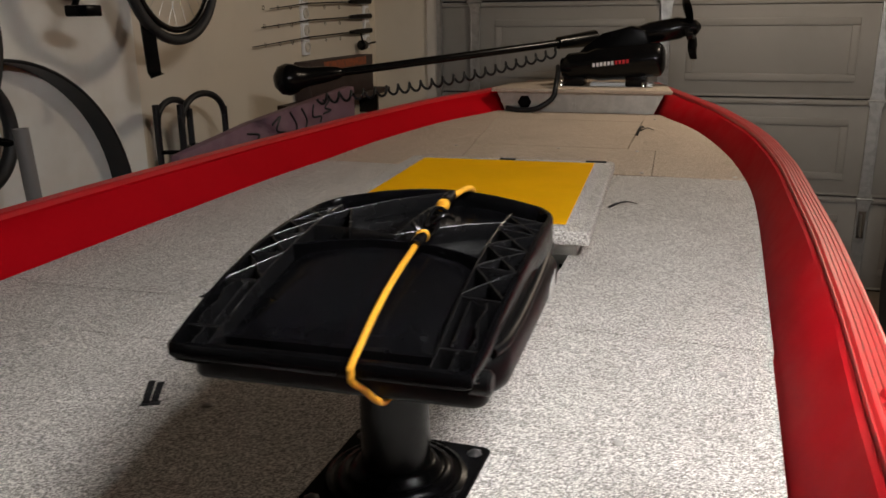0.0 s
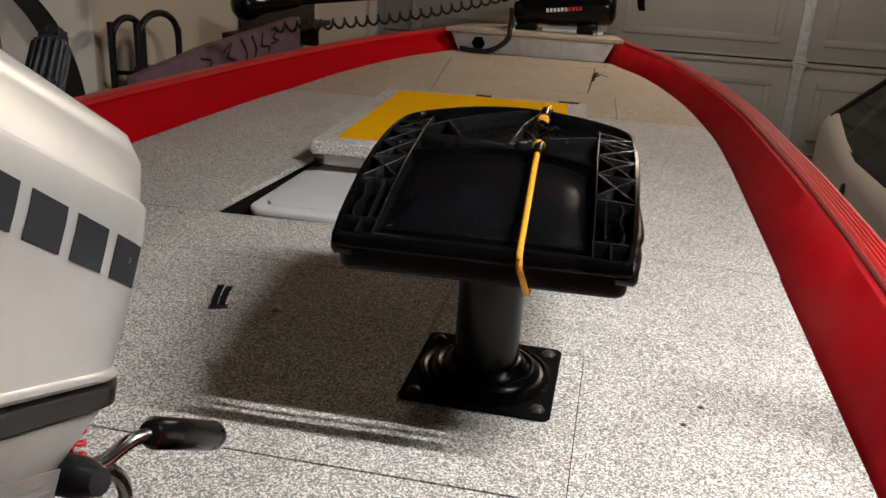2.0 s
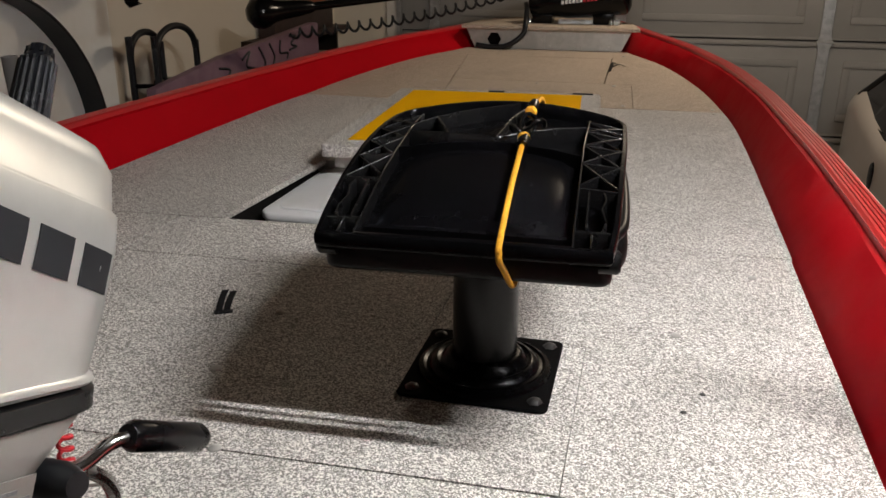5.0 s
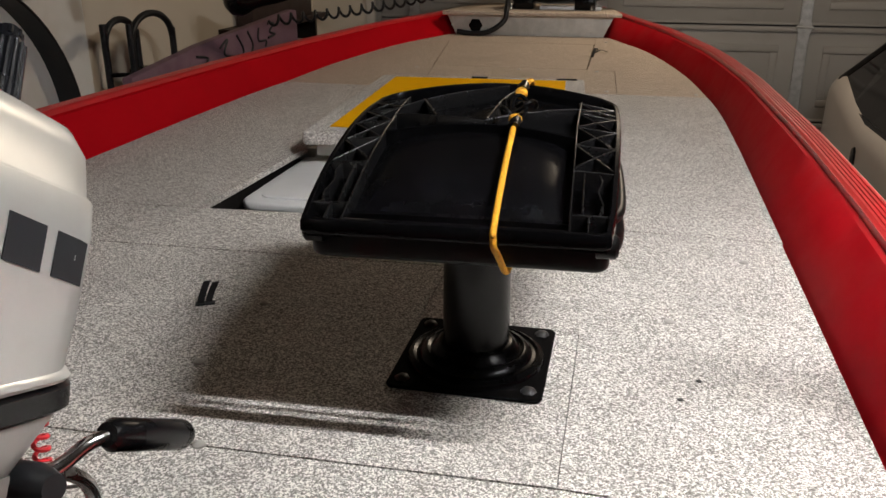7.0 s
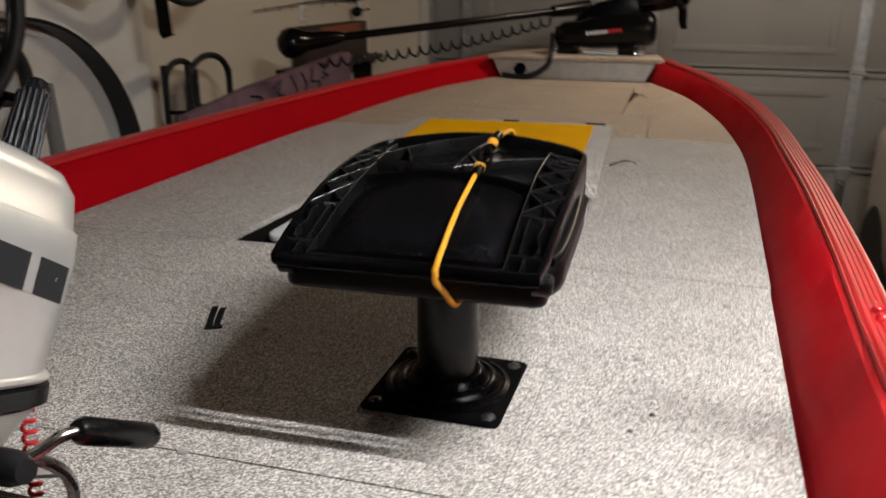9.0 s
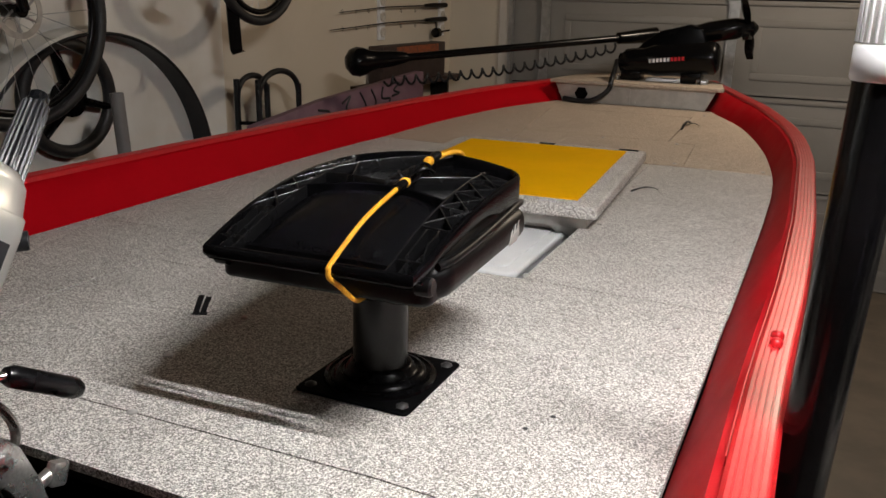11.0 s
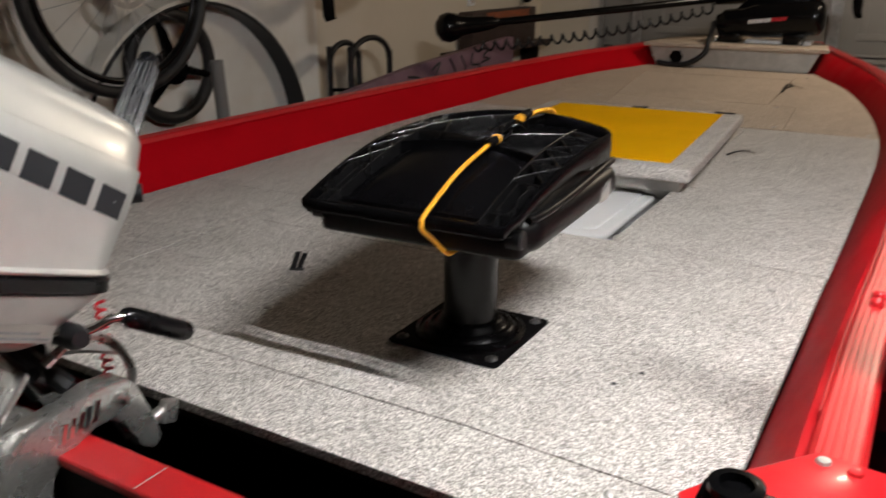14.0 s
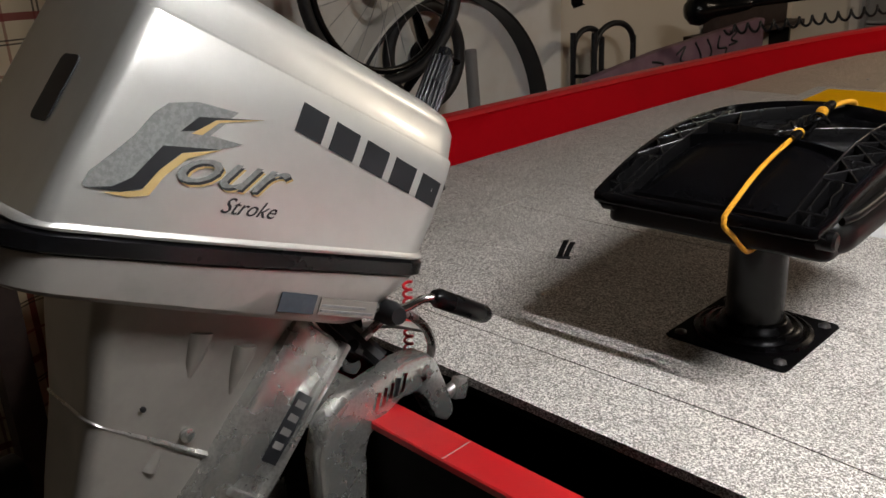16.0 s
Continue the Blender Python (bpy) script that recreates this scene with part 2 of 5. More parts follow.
def tube(bm, pts, r, seg=10, caps=True, squash=1.0):
    """A round bar swept along points; r may be a list."""
    pts = [Vector(p) for p in pts]
    rs = r if isinstance(r, (list, tuple)) else [r] * len(pts)
    rings, up = [], None
    for i, p in enumerate(pts):
        d = (pts[min(i + 1, len(pts) - 1)] - pts[max(i - 1, 0)]).normalized()
        if up is None:
            up = Vector((0, 0, 1)) if abs(d.z) < 0.9 else Vector((0, 1, 0))
        side = d.cross(up).normalized()
        up = side.cross(d).normalized()
        rings.append([bm.verts.new(p + rs[i] * (math.cos(a) * side + squash * math.sin(a) * up)) for a in (2 * math.pi * k / seg for k in range(seg))])
    return ring_faces(bm, rings, True, caps)


def tubed(pts, r, **k):
    return tube(bmesh.new(), pts, r, **k)


def smooth_path(pts, n=6):
    """Catmull-Rom through the points."""
    pts = [Vector(p) for p in pts]
    out = []
    for i in range(len(pts) - 1):
        a, b, c, d = pts[max(i - 1, 0)], pts[i], pts[i + 1], pts[min(i + 2, len(pts) - 1)]
        for k in range(n):
            t = k / n
            out.append(0.5 * ((2 * b) + (c - a) * t + (2 * a - 5 * b + 4 * c - d) * t * t + (3 * b - a - 3 * c + d) * t ** 3))
    return out + [pts[-1]]


def lathe(bm, profile, m=None, seg=28, caps=True):
    """Turns (radius, height) rows round z."""
    m = m or Matrix()
    rings = [[bm.verts.new(m @ Vector((r * math.cos(2 * math.pi * k / seg), r * math.sin(2 * math.pi * k / seg), z))) for k in range(seg)] for r, z in profile]
    return ring_faces(bm, rings, True, caps)


def lathed(*a, **k):
    return lathe(bmesh.new(), *a, **k)


def prism(bm, pts, z0, z1, lift=None, m=None):
    """An outline in plan, extruded from z0 to z1; lift(y) adds height."""
    lift = lift or (lambda y: 0)
    m = m or Matrix()
    lo = [bm.verts.new(m @ Vector((x, y, z0 + lift(y)))) for x, y in pts]
    hi = [bm.verts.new(m @ Vector((x, y, z1 + lift(y)))) for x, y in pts]
    return ring_faces(bm, [lo, hi])


def bevelled(bm, offset, seg=2, angle=30):
    bmesh.ops.recalc_face_normals(bm, faces=bm.faces[:])
    edges = [e for e in bm.edges if len(e.link_faces) == 2 and e.calc_face_angle(0) > radians(angle)]
    bmesh.ops.bevel(bm, geom=edges, offset=offset, segments=seg, affect="EDGES", profile=0.5)
    return bm


def interp(table, y):
    return float(np.interp(y, [a for a, _ in table], [b for _, b in table]))


def rounded_rect(x0, x1, y0, y1, r, n=5):
    pts = []
    for cx, cy, a0 in ((x1 - r, y0 + r, -90), (x1 - r, y1 - r, 0), (x0 + r, y1 - r, 90), (x0 + r, y0 + r, 180)):
        for k in range(n + 1):
            a = radians(a0 + 90 * k / n)
            pts.append((cx + r * math.cos(a), cy + r * math.sin(a)))
    return pts


def text_mesh(body, size, depth=0.0008, shear=0.0):
    """The built-in font as a plain mesh."""
    cu = bpy.data.curves.new("lettering", "FONT")
    cu.body, cu.size, cu.extrude, cu.shear, cu.resolution_u = body, size, depth, shear, 3
    tmp = bpy.data.objects.new("lettering", cu)
    scene.collection.objects.link(tmp)
    me = bpy.data.meshes.new_from_object(tmp.evaluated_get(bpy.context.evaluated_depsgraph_get()))
    bpy.data.objects.remove(tmp)
    bm = bmesh.new()
    bm.from_mesh(me)
    bpy.data.meshes.remove(me)
    return bm


# ---- garage ----
WX, DOORY = -1.95, 4.6
EX, BY, HZ = 4.3, -3.2, 2.75


def structure(name, bm, material, label, category, smooth=0):
    return tagged(link(name, bm, material, None, smooth), label, category, kind="structure")


structure("floor", boxed(WX - 0.15, EX + 0.15, BY - 0.15, DOORY + 0.4, -0.1, 0.0), M_FLOOR, "dull brown stained concrete garage floor", "floor")
structure("ceiling", boxed(WX - 0.15, EX + 0.15, BY - 0.15, DOORY + 0.4, HZ, HZ + 0.1), M_CEIL, "bare brown timber garage ceiling", "ceiling")
structure("wall_west", boxed(WX - 0.12, WX, BY, DOORY, 0, HZ), M_WALL, "cream painted drywall hung with bikes and rods", "wall")
structure("wall_east", boxed(EX, EX + 0.12, BY, DOORY, 0, HZ), M_BACK, "brown board garage side wall", "wall")
structure("wall_south", boxed(WX, EX, BY - 0.12, BY, 0, HZ), M_BACK, "brown board garage back wall", "wall")
structure("wall_board", boxed(WX + 0.0005, WX + 0.010, -1.2, 2.07, 0.06, 2.44, 0.003), M_BOARD, "white primed wall board with patchy paint", "wall board")
JX0, JX1, HEAD = -1.50, 3.60, 2.34
bm = boxed(WX - 0.12, JX0, DOORY, DOORY + 0.12, 0, HZ)
box(bm, JX1, EX + 0.12, DOORY, DOORY + 0.12, 0, HZ)
box(bm, JX0, JX1, DOORY, DOORY + 0.12, HEAD, HZ)
structure("wall_north", bm, M_WALL, "cream painted wall round the garage door", "wall")
bm = boxed(JX0 - 0.07, JX0 + 0.005, DOORY - 0.018, DOORY - 0.002, 0, HEAD + 0.06, 0.004)
box(bm, JX1, JX1 + 0.07, DOORY - 0.018, DOORY - 0.002, 0, HEAD + 0.06, 0.004)
structure("trim", bm, M_TRIMW, "pale painted timber door jamb", "trim")

# ---- hanging lamp ----
shop_lamp = thing("hanging_tube_lamp", "lit white single-tube shop lamp hanging from the ceiling", "lamp")
# unseen hood, added to keep the tube's light off the ceiling
bm = bmesh.new()
ring_faces(bm, [[bm.verts.new((x, LY + dy, LZ + dz)) for dy, dz in ((-0.085, -0.005), (-0.05, 0.045), (0.05, 0.045), (0.085, -0.005), (0.081, -0.005), (0.048, 0.041), (-0.048, 0.041), (-0.081, -0.005))] for x in (LX - 0.34, LX + 0.34)])
part("reflector", bm, M_WHITE, shop_lamp, "unseen white folded hood, added to block upward light", smooth=0)
part("tube", tubed([(LX - 0.30, LY, LZ), (LX + 0.30, LY, LZ)], 0.0095, seg=14), M_TUBE, shop_lamp, "lit white tube")
for dx in (-0.27, 0.27):
    part("holder", boxed(LX + dx * 1.15 - 0.008, LX + dx * 1.15 + 0.008, LY - 0.010, LY + 0.010, LZ - 0.014, LZ + 0.041), M_WHITE, shop_lamp)
    part("chain", tubed([(LX + dx, LY, LZ + 0.046), (LX + dx, LY, HZ - 0.001)], 0.003, seg=6), M_GALV, shop_lamp)

# ---- garage door ----


def garage_door():
    door = thing("garage_door", "grey embossed steel sectional garage door, closed", "garage door")
    y = DOORY + 0.03
    hgt = 0.585
    bays = [(-1.48, -1.24), (-1.24, -0.02), (-0.02, 1.2), (1.2, 2.42), (2.42, 3.58)]
    for row in range(4):
        z0 = 0.002 + row * hgt
        section = part("panel", boxed(-1.495, 3.595, y, y + 0.045, z0 + 0.004, z0 + hgt - 0.004, 0.004), M_DOOR, door)
        # the bent lips along the joints
        bm = boxed(-1.495, 3.595, y - 0.014, y - 0.001, z0 + hgt - 0.034, z0 + hgt - 0.008, 0.005)
        box(bm, -1.495, 3.595, y - 0.010, y - 0.001, z0 + 0.006, z0 + 0.022, 0.004)
        part("lip", bm, M_DOOR, section)
        for a, b in bays:
            if b - a < 0.5:
                continue
            bm = bmesh.new()
            # an embossed frame: two bevelled bars along, two upright
            fx0, fx1, fz0, fz1, w = a + 0.13, b - 0.13, z0 + 0.10, z0 + hgt - 0.115, 0.045
            for bx in ((fx0, fx1, fz0, fz0 + w), (fx0, fx1, fz1 - w, fz1), (fx0, fx0 + w, fz0 + w, fz1 - w), (fx1 - w, fx1, fz0 + w, fz1 - w)):
                box(bm, bx[0], bx[1], y - 0.009, y + 0.004, bx[2], bx[3], 0.006)
            part("embossed_frame", bm, M_DOOR, section)
    for x in (-1.24, -0.02, 1.2, 2.42):
        bm = boxed(x - 0.032, x + 0.032, y - 0.022, y - 0.015, 0.02, 4 * hgt - 0.02)
        box(bm, x - 0.032, x - 0.024, y - 0.03, y - 0.022, 0.02, 4 * hgt - 0.02)
        box(bm, x + 0.024, x + 0.032, y - 0.03, y - 0.022, 0.02, 4 * hgt - 0.02)
        stile = part("stile", bm, M_GALV, door, "galvanised upright strip")
        for row in range(1, 4):
            z = row * hgt
            bm = prism(bmesh.new(), [(-0.045, 0.0), (-0.02, 0.075), (0.02, 0.075), (0.045, 0.0), (0.02, -0.075), (-0.02, -0.075)], 0.0, 0.006,
                       m=Matrix.Translation((x, y - 0.031, z)) @ Matrix.Rotation(radians(90), 4, "X"))
            tube(bm, [(x - 0.05, y - 0.04, z), (x + 0.05, y - 0.04, z)], 0.007, seg=8)
            for dz in (-0.05, 0.05):
                tube(bm, [(x, y - 0.036, z + dz), (x, y - 0.045, z + dz)], 0.007, seg=6)
            part("hinge", bm, M_GALV, stile, "galvanised leaf hinge")
    bm = tubed([(1.2, y - 0.03, 0.49), (1.2, y - 0.075, 0.49), (1.2, y - 0.075, 0.36), (1.2, y - 0.03, 0.36)], 0.007, seg=8)
    box(bm, 1.18, 1.22, y - 0.034, y - 0.03, 0.34, 0.51)
    part("pull_handle", bm, M_CHROME, door, "chrome pull handle")
    bm = boxed(-1.495, -1.47, y - 0.06, y - 0.02, 0.02, 2.3)
    part("track", bm, M_GALV, door, "galvanised roller track")


garage_door()

# ---- boat ----
DECK_W = [(-0.40, 0.765), (1.3, 0.775), (1.7, 0.772), (2.0, 0.755), (2.35, 0.70), (2.7, 0.61), (2.95, 0.52), (3.19, 0.365)]
RAIL_W = [(-0.36, 0.880), (0.0, 0.880), (0.4, 0.892), (0.9, 0.895), (1.7, 0.876), (2.1, 0.845), (2.45, 0.787), (2.85, 0.67), (3.2, 0.53), (3.5, 0.42), (3.75, 0.32)]
RAIL_H = [(-0.36, 0.125), (0.2, 0.114), (2.0, 0.110), (2.5, 0.12), (2.85, 0.135), (3.4, 0.152), (3.75, 0.160)]


def lift(y):
    return max(0.0, (y - 2.0) * 0.05)


def smooth_w(table, y):
    return (interp(table, y - 0.12) + interp(table, y) * 2 + interp(table, y + 0.12)) / 4


def edge(side, y0, y1, n=10, inset=0.0):
    return [(CX + side * (smooth_w(DECK_W, y0 + (y1 - y0) * k / n) - inset), y0 + (y1 - y0) * k / n) for k in range(n + 1)]


boat = thing("boat", "red aluminium fishing boat with a grey carpeted deck", "boat", at=pose(0, 0, D))


def sheet(bm, rows):
    vs = [[bm.verts.new(p) for p in row] for row in rows]
    return ring_faces(bm, vs, closed=False)


def gunwale(side):
    ys = list(np.linspace(-0.36, 3.7, 60))
    # inner side panel, from under the deck to the rail
    rows = []
    for y in ys:
        w, r, h = smooth_w(DECK_W, y), smooth_w(RAIL_W, y), interp(RAIL_H, y)
        ri = r - 0.044
        wob = 0.003 * noise.noise(Vector((y * 3, side, 0)))
        w = min(w, ri - 0.01) + 0.001
        top = h - 0.014
        rows.append([(CX + side * (w - 0.004), y, -0.30), (CX + side * (w + wob), y, lift(y) - 0.006), (CX + side * (w + (ri - w) * 0.5 - 0.003 + wob), y, (top + lift(y)) * 0.5 + 0.006),
                     (CX + side * (ri - 0.012), y, top), (CX + side * (ri + 0.002), y, top + 0.004), (CX + side * (ri + 0.008), y, top - 0.004),
                     (CX + side * (w + 0.03), y, -0.30)])
    part("side_panel", loft_rows(rows), M_RED if side < 0 else M_RED_SHEEN, boat, "" if side < 0 else "red inner side panel, pale sheen in its colour")
    # extruded rail with shallow ribs
    rows = []
    for y in ys:
        r, h = smooth_w(RAIL_W, y), interp(RAIL_H, y)
        prof = [(-0.044, -0.012), (-0.044, 0.0)]
        for k in range(5):
            a = -0.039 + k * 0.0076
            prof += [(a, 0.004), (a + 0.0048, 0.004), (a + 0.0056, 0.0015), (a + 0.007, 0.0015)]
        prof += [(0.0, 0.002), (0.004, -0.004), (0.004, -0.05), (-0.006, -0.056)]
        rows.append([(CX + side * (r + a), y, h + b) for a, b in prof])
    part("rail", loft_rows(rows), M_RED_RAIL, boat, "ribbed red extruded gunwale rail", smooth=25)
    if side > 0:
        rows = [[(CX + side * (smooth_w(RAIL_W, y) - 0.048 + a), y, interp(RAIL_H, y) + b) for a, b in ((0.0018, -0.012), (0.0018, 0.001), (0.0035, 0.001), (0.0035, -0.012))] for y in ys[2:40]]
        part("rail_trim", loft_rows(rows), M_RED_RAIL, boat, "thin red edge strip along the rail")
    # outer hull side
    rows = []
    for y in ys:
        r, h = smooth_w(RAIL_W, y), interp(RAIL_H, y)
        rows.append([(CX + side * (r - 0.004), y, h - 0.05), (CX + side * (r - 0.02), y, -0.15), (CX + side * max(r - 0.12, 0.05), y, -0.52), (CX + side * max(r - 0.16, 0.03), y, -0.55),
                     (CX + side * max(r - 0.14, 0.02), y, -0.50), (CX + side * (r - 0.03), y, h - 0.06)])
    part("hull_side", loft_rows(rows), M_RED, boat)


def loft_rows(rows):
    bm = bmesh.new()
    vs = [[bm.verts.new(p) for p in row] for row in rows]
    return ring_faces(bm, vs, closed=True, caps=True)


for s in (1, -1):
    gunwale(s)

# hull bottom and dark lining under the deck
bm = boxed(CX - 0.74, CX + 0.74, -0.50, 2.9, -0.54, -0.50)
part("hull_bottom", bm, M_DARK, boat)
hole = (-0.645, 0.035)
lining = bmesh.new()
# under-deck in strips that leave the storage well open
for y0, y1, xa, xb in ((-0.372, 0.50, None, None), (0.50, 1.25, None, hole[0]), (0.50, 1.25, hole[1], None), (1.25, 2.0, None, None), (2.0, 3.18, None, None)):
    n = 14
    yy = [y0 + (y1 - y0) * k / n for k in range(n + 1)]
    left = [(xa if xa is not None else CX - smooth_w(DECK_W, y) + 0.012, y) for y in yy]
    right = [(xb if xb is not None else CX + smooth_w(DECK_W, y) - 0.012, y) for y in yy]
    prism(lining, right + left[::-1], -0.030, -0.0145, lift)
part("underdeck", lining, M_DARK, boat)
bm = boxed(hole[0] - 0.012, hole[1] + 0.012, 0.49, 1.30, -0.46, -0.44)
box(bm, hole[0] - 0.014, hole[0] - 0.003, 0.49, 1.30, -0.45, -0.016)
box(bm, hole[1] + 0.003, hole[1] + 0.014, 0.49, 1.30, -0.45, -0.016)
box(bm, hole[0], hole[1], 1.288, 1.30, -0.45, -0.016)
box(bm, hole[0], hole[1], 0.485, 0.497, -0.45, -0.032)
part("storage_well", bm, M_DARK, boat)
# aluminium lip across the well, under the lid's near edge
bm = boxed(hole[0], hole[1], 1.03, 1.065, -0.035, -0.002, 0.003)
part("well_lip", bm, M_ALU, boat, "bare aluminium crossbar in the storage well")


def deck_panel(pts, material, top=0.0):
    bm = prism(bmesh.new(), pts, -0.0135, top, lift)
    bmesh.ops.recalc_face_normals(bm, faces=bm.faces[:])
    bmesh.ops.triangulate(bm, faces=[f for f in bm.faces if len(f.verts) > 4])
    return part("deck_panel", bm, material, boat, smooth=0)


G = 0.0012
# aft strip, seat hatch, side panels
deck_panel([(CX - 0.76, -0.378), (CX + 0.757, -0.378), (CX + 0.757, -0.262), (0.128, -0.247), (-0.727 - G, -0.262), (CX - 0.76, -0.262)], M_CARPET)
deck_panel([(-0.727, -0.262 + 2 * G), (0.123, -0.245 + G), (0.123, 0.098), (-0.10, 0.098), (-0.10, 0.30), (-0.727, 0.285)], M_CARPET)
deck_panel([(0.123 + G, -0.245 + G), (CX + 0.757, -0.262 + 2 * G)] + edge(1, -0.24, 0.53, 6, 0.003) + [(0.036, 0.545), (-0.646, 0.50), (-0.727, 0.496), (-0.727, 0.285 + 4 * G), (-0.10 + 2 * G, 0.30 + 4 * G), (-0.10 + 2 * G, 0.098 + 2 * G), (0.123 + G, 0.098 + 2 * G)], M_CARPET)
deck_panel([(-0.727 - 3.5 * G, -0.262 + 2 * G), (-0.727 - 3.5 * G, 0.496)] + edge(-1, 0.476, -0.258, 6), M_CARPET)
deck_panel([(0.036, 0.545 + 4.5 * G)] + edge(1, 0.53 + 4.5 * G, 1.985, 12) + [(0.15, 1.978), (0.024, 1.97)], M_CARPET)
deck_panel(edge(-1, 1.985, 0.476 + 4 * G, 12) + [(-0.646, 0.50 + 4 * G), (-0.61, 1.27), (-0.56, 1.97)], M_CARPET)
deck_panel([(-0.608, 1.30), (0.024, 1.30), (0.022, 1.968), (-0.556, 1.968)], M_CARPET)
# forward deck
FH = (-0.665, 0.012, 2.40, 2.98)
deck_panel([(0.134 + 2 * G, 1.985 + 2 * G)] + edge(1, 1.985 + 2 * G, 3.185, 14) + [(FH[1] + G, 3.185), (FH[1] + G, 2.40), (0.118, 2.385)], M_CARPET_FRONT)
deck_panel([(-0.56, 1.972), (0.134, 1.985), (0.116, 2.38), (FH[1], FH[2] - 2 * G), (-0.60, FH[2] - 2 * G)], M_CARPET_FRONT)
deck_panel([(FH[0] + 0.063, FH[2] + 0.003), (FH[1] - 0.004, FH[2] + 0.003), (FH[1] - 0.004, FH[3] - 0.003), (FH[0] + 0.003, FH[3] - 0.003)], M_CARPET_FRONT)
deck_panel(edge(-1, 3.185, 1.99, 14) + [(-0.562, 1.976), (-0.604, FH[2] - G), (FH[0] + 0.056, FH[2]), (FH[0] - G, FH[3] + G), (FH[1], FH[3] + G), (FH[1], 3.185)], M_CARPET_FRONT)

# bow bulkhead and bow platform
bm = prism(bmesh.new(), [(-0.665, 0.045), (0.035, 0.045), (0.085, 0.152), (-0.715, 0.152)], 0, 0.012, m=Matrix.Translation((0, 3.20, 0)) @ Matrix.Rotation(radians(90), 4, "X"))
bulkhead = part("bow_bulkhead", bm, M_ALU, boat, "bare aluminium riveted bulkhead", smooth=0)
bm = boxed(-0.335, -0.325, 3.182, 3.187, 0.06, 0.15)
part("seam_strip", bm, M_ALU, bulkhead)
for x, z in [(-0.69, 0.140), (-0.335 + 0.02, 0.139), (-0.30, 0.139), (0.05, 0.135), (-0.30, 0.075), (-0.15, 0.078), (-0.02, 0.078), (-0.66, 0.075), (-0.69, 0.105), (-0.34, 0.10)]:
    part("rivet", lathed([(0.006, 0), (0.0055, 0.002), (0.003, 0.0035)], pose(x, 3.1865, z, 90), seg=8), M_RIVET, bulkhead)
bm = lathed([(0.035, 0), (0.034, 0.005), (0.026, 0.006), (0.0255, 0.002)], pose(-0.575, 3.1865, 0.103, 90), seg=6)
part("drain_ring", bm, M_BLACK, bulkhead, "black six-sided hawse ring")
bm = prism(bmesh.new(), [(-0.735, 3.155), (0.125, 3.155), (0.08, 3.45), (-0.08, 3.72), (-0.56, 3.72), (-0.70, 3.45)], 0.153, 0.172)
part("bow_platform", bevelled(bm, 0.004), M_CARPET_FRONT, boat, "tan carpeted bow platform board")

# transom: low notch for the motor, rising to the corners


def transom():
    tops = [(-1.20, 0.125), (-1.10, 0.120), (-0.76, 0.02), (0.12, 0.02), (0.33, 0.090), (0.38, 0.105), (0.45, 0.125), (0.56, 0.127)]
    yb = [(-1.20, -0.36), (-1.10, -0.43), (-0.76, -0.56), (0.12, -0.56), (0.33, -0.550), (0.38, -0.530), (0.45, -0.462), (0.56, -0.36)]
    rows_cap, rows_wall = [], []
    for (x, h), (_, y) in zip(tops, yb):
        rows_cap.append([(x, y - 0.004, h - 0.012), (x, y - 0.004, h), (x, y + 0.048, h), (x, y + 0.048, h - 0.012)])
        rows_wall.append([(x, y, -0.5), (x, y, h - 0.0125), (x, y + 0.043, h - 0.0125), (x, y + 0.043, -0.5)])
    part("transom_cap", bevelled(loft_rows(rows_cap), 0.002, 1), M_RED_RAIL, boat, "red painted transom edge")
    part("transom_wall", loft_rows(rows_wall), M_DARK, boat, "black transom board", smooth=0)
    for s in (1, -1):
        def mx(x):
            return CX + s * (x - CX)
        # flat corner plate over the rail's end
        pts = [(0.452, -0.475), (0.582, -0.388), (0.582, -0.325), (0.523, -0.318), (0.455, -0.402), (0.432, -0.440)]
        bm = prism(bmesh.new(), [(mx(a), b) for a, b in pts], 0.118, 0.133)
        cap = part("corner_plate", bevelled(bm, 0.003), M_RED_RAIL, boat, "red corner plate with screws")
        for a, b in ((0.53, -0.335), (0.556, -0.34)):
            part("screw", lathed([(0.007, 0), (0.006, 0.003), (0.002, 0.0035)], pose(mx(a), b, 0.133), seg=8), M_RIVET if a < 0.54 else M_RED_RAIL, cap)
    for k in range(7):
        x = 0.15 + 0.05 * k
        part("rivet", lathed([(0.004, 0), (0.003, 0.0016)], pose(x, np.interp(x, [a for a, _ in yb], [b for _, b in yb]) + 0.01, np.interp(x, [a for a, _ in tops], [b for _, b in tops])), seg=8), M_RED_RAIL, boat)
    part("scratch", boxed(-0.097, -0.0955, -0.562, -0.516, 0.0202, 0.0206), M_PAPER, boat, "pale scratch in red paint")


transom()

# screws and snaps on the deck
for x, y in [(0.244, 0.163), (0.372, 0.421), (-0.338, -0.084), (-0.331, 0.100), (-0.250, -0.252), (0.037, 0.568), (-0.69, 0.475), (-0.95, 0.43), (-1.06, 1.95), (0.40, 1.95), (0.40, 2.02), (0.10, 2.02), (-0.02, 2.02),
             (0.05, 2.36), (-0.25, 2.36), (-0.66, 2.34), (-0.58, 2.06), (0.06, 3.05), (-0.70, 1.10), (0.07, 1.06), (0.33, -0.29), (-0.52, 2.02)]:
    bm = lathed([(0.0075, 0), (0.0070, 0.002), (0.004, 0.004), (0.001, 0.0045)], pose(x, y, lift(y)), seg=10)
    part("screw", bm, M_RIVET, boat)
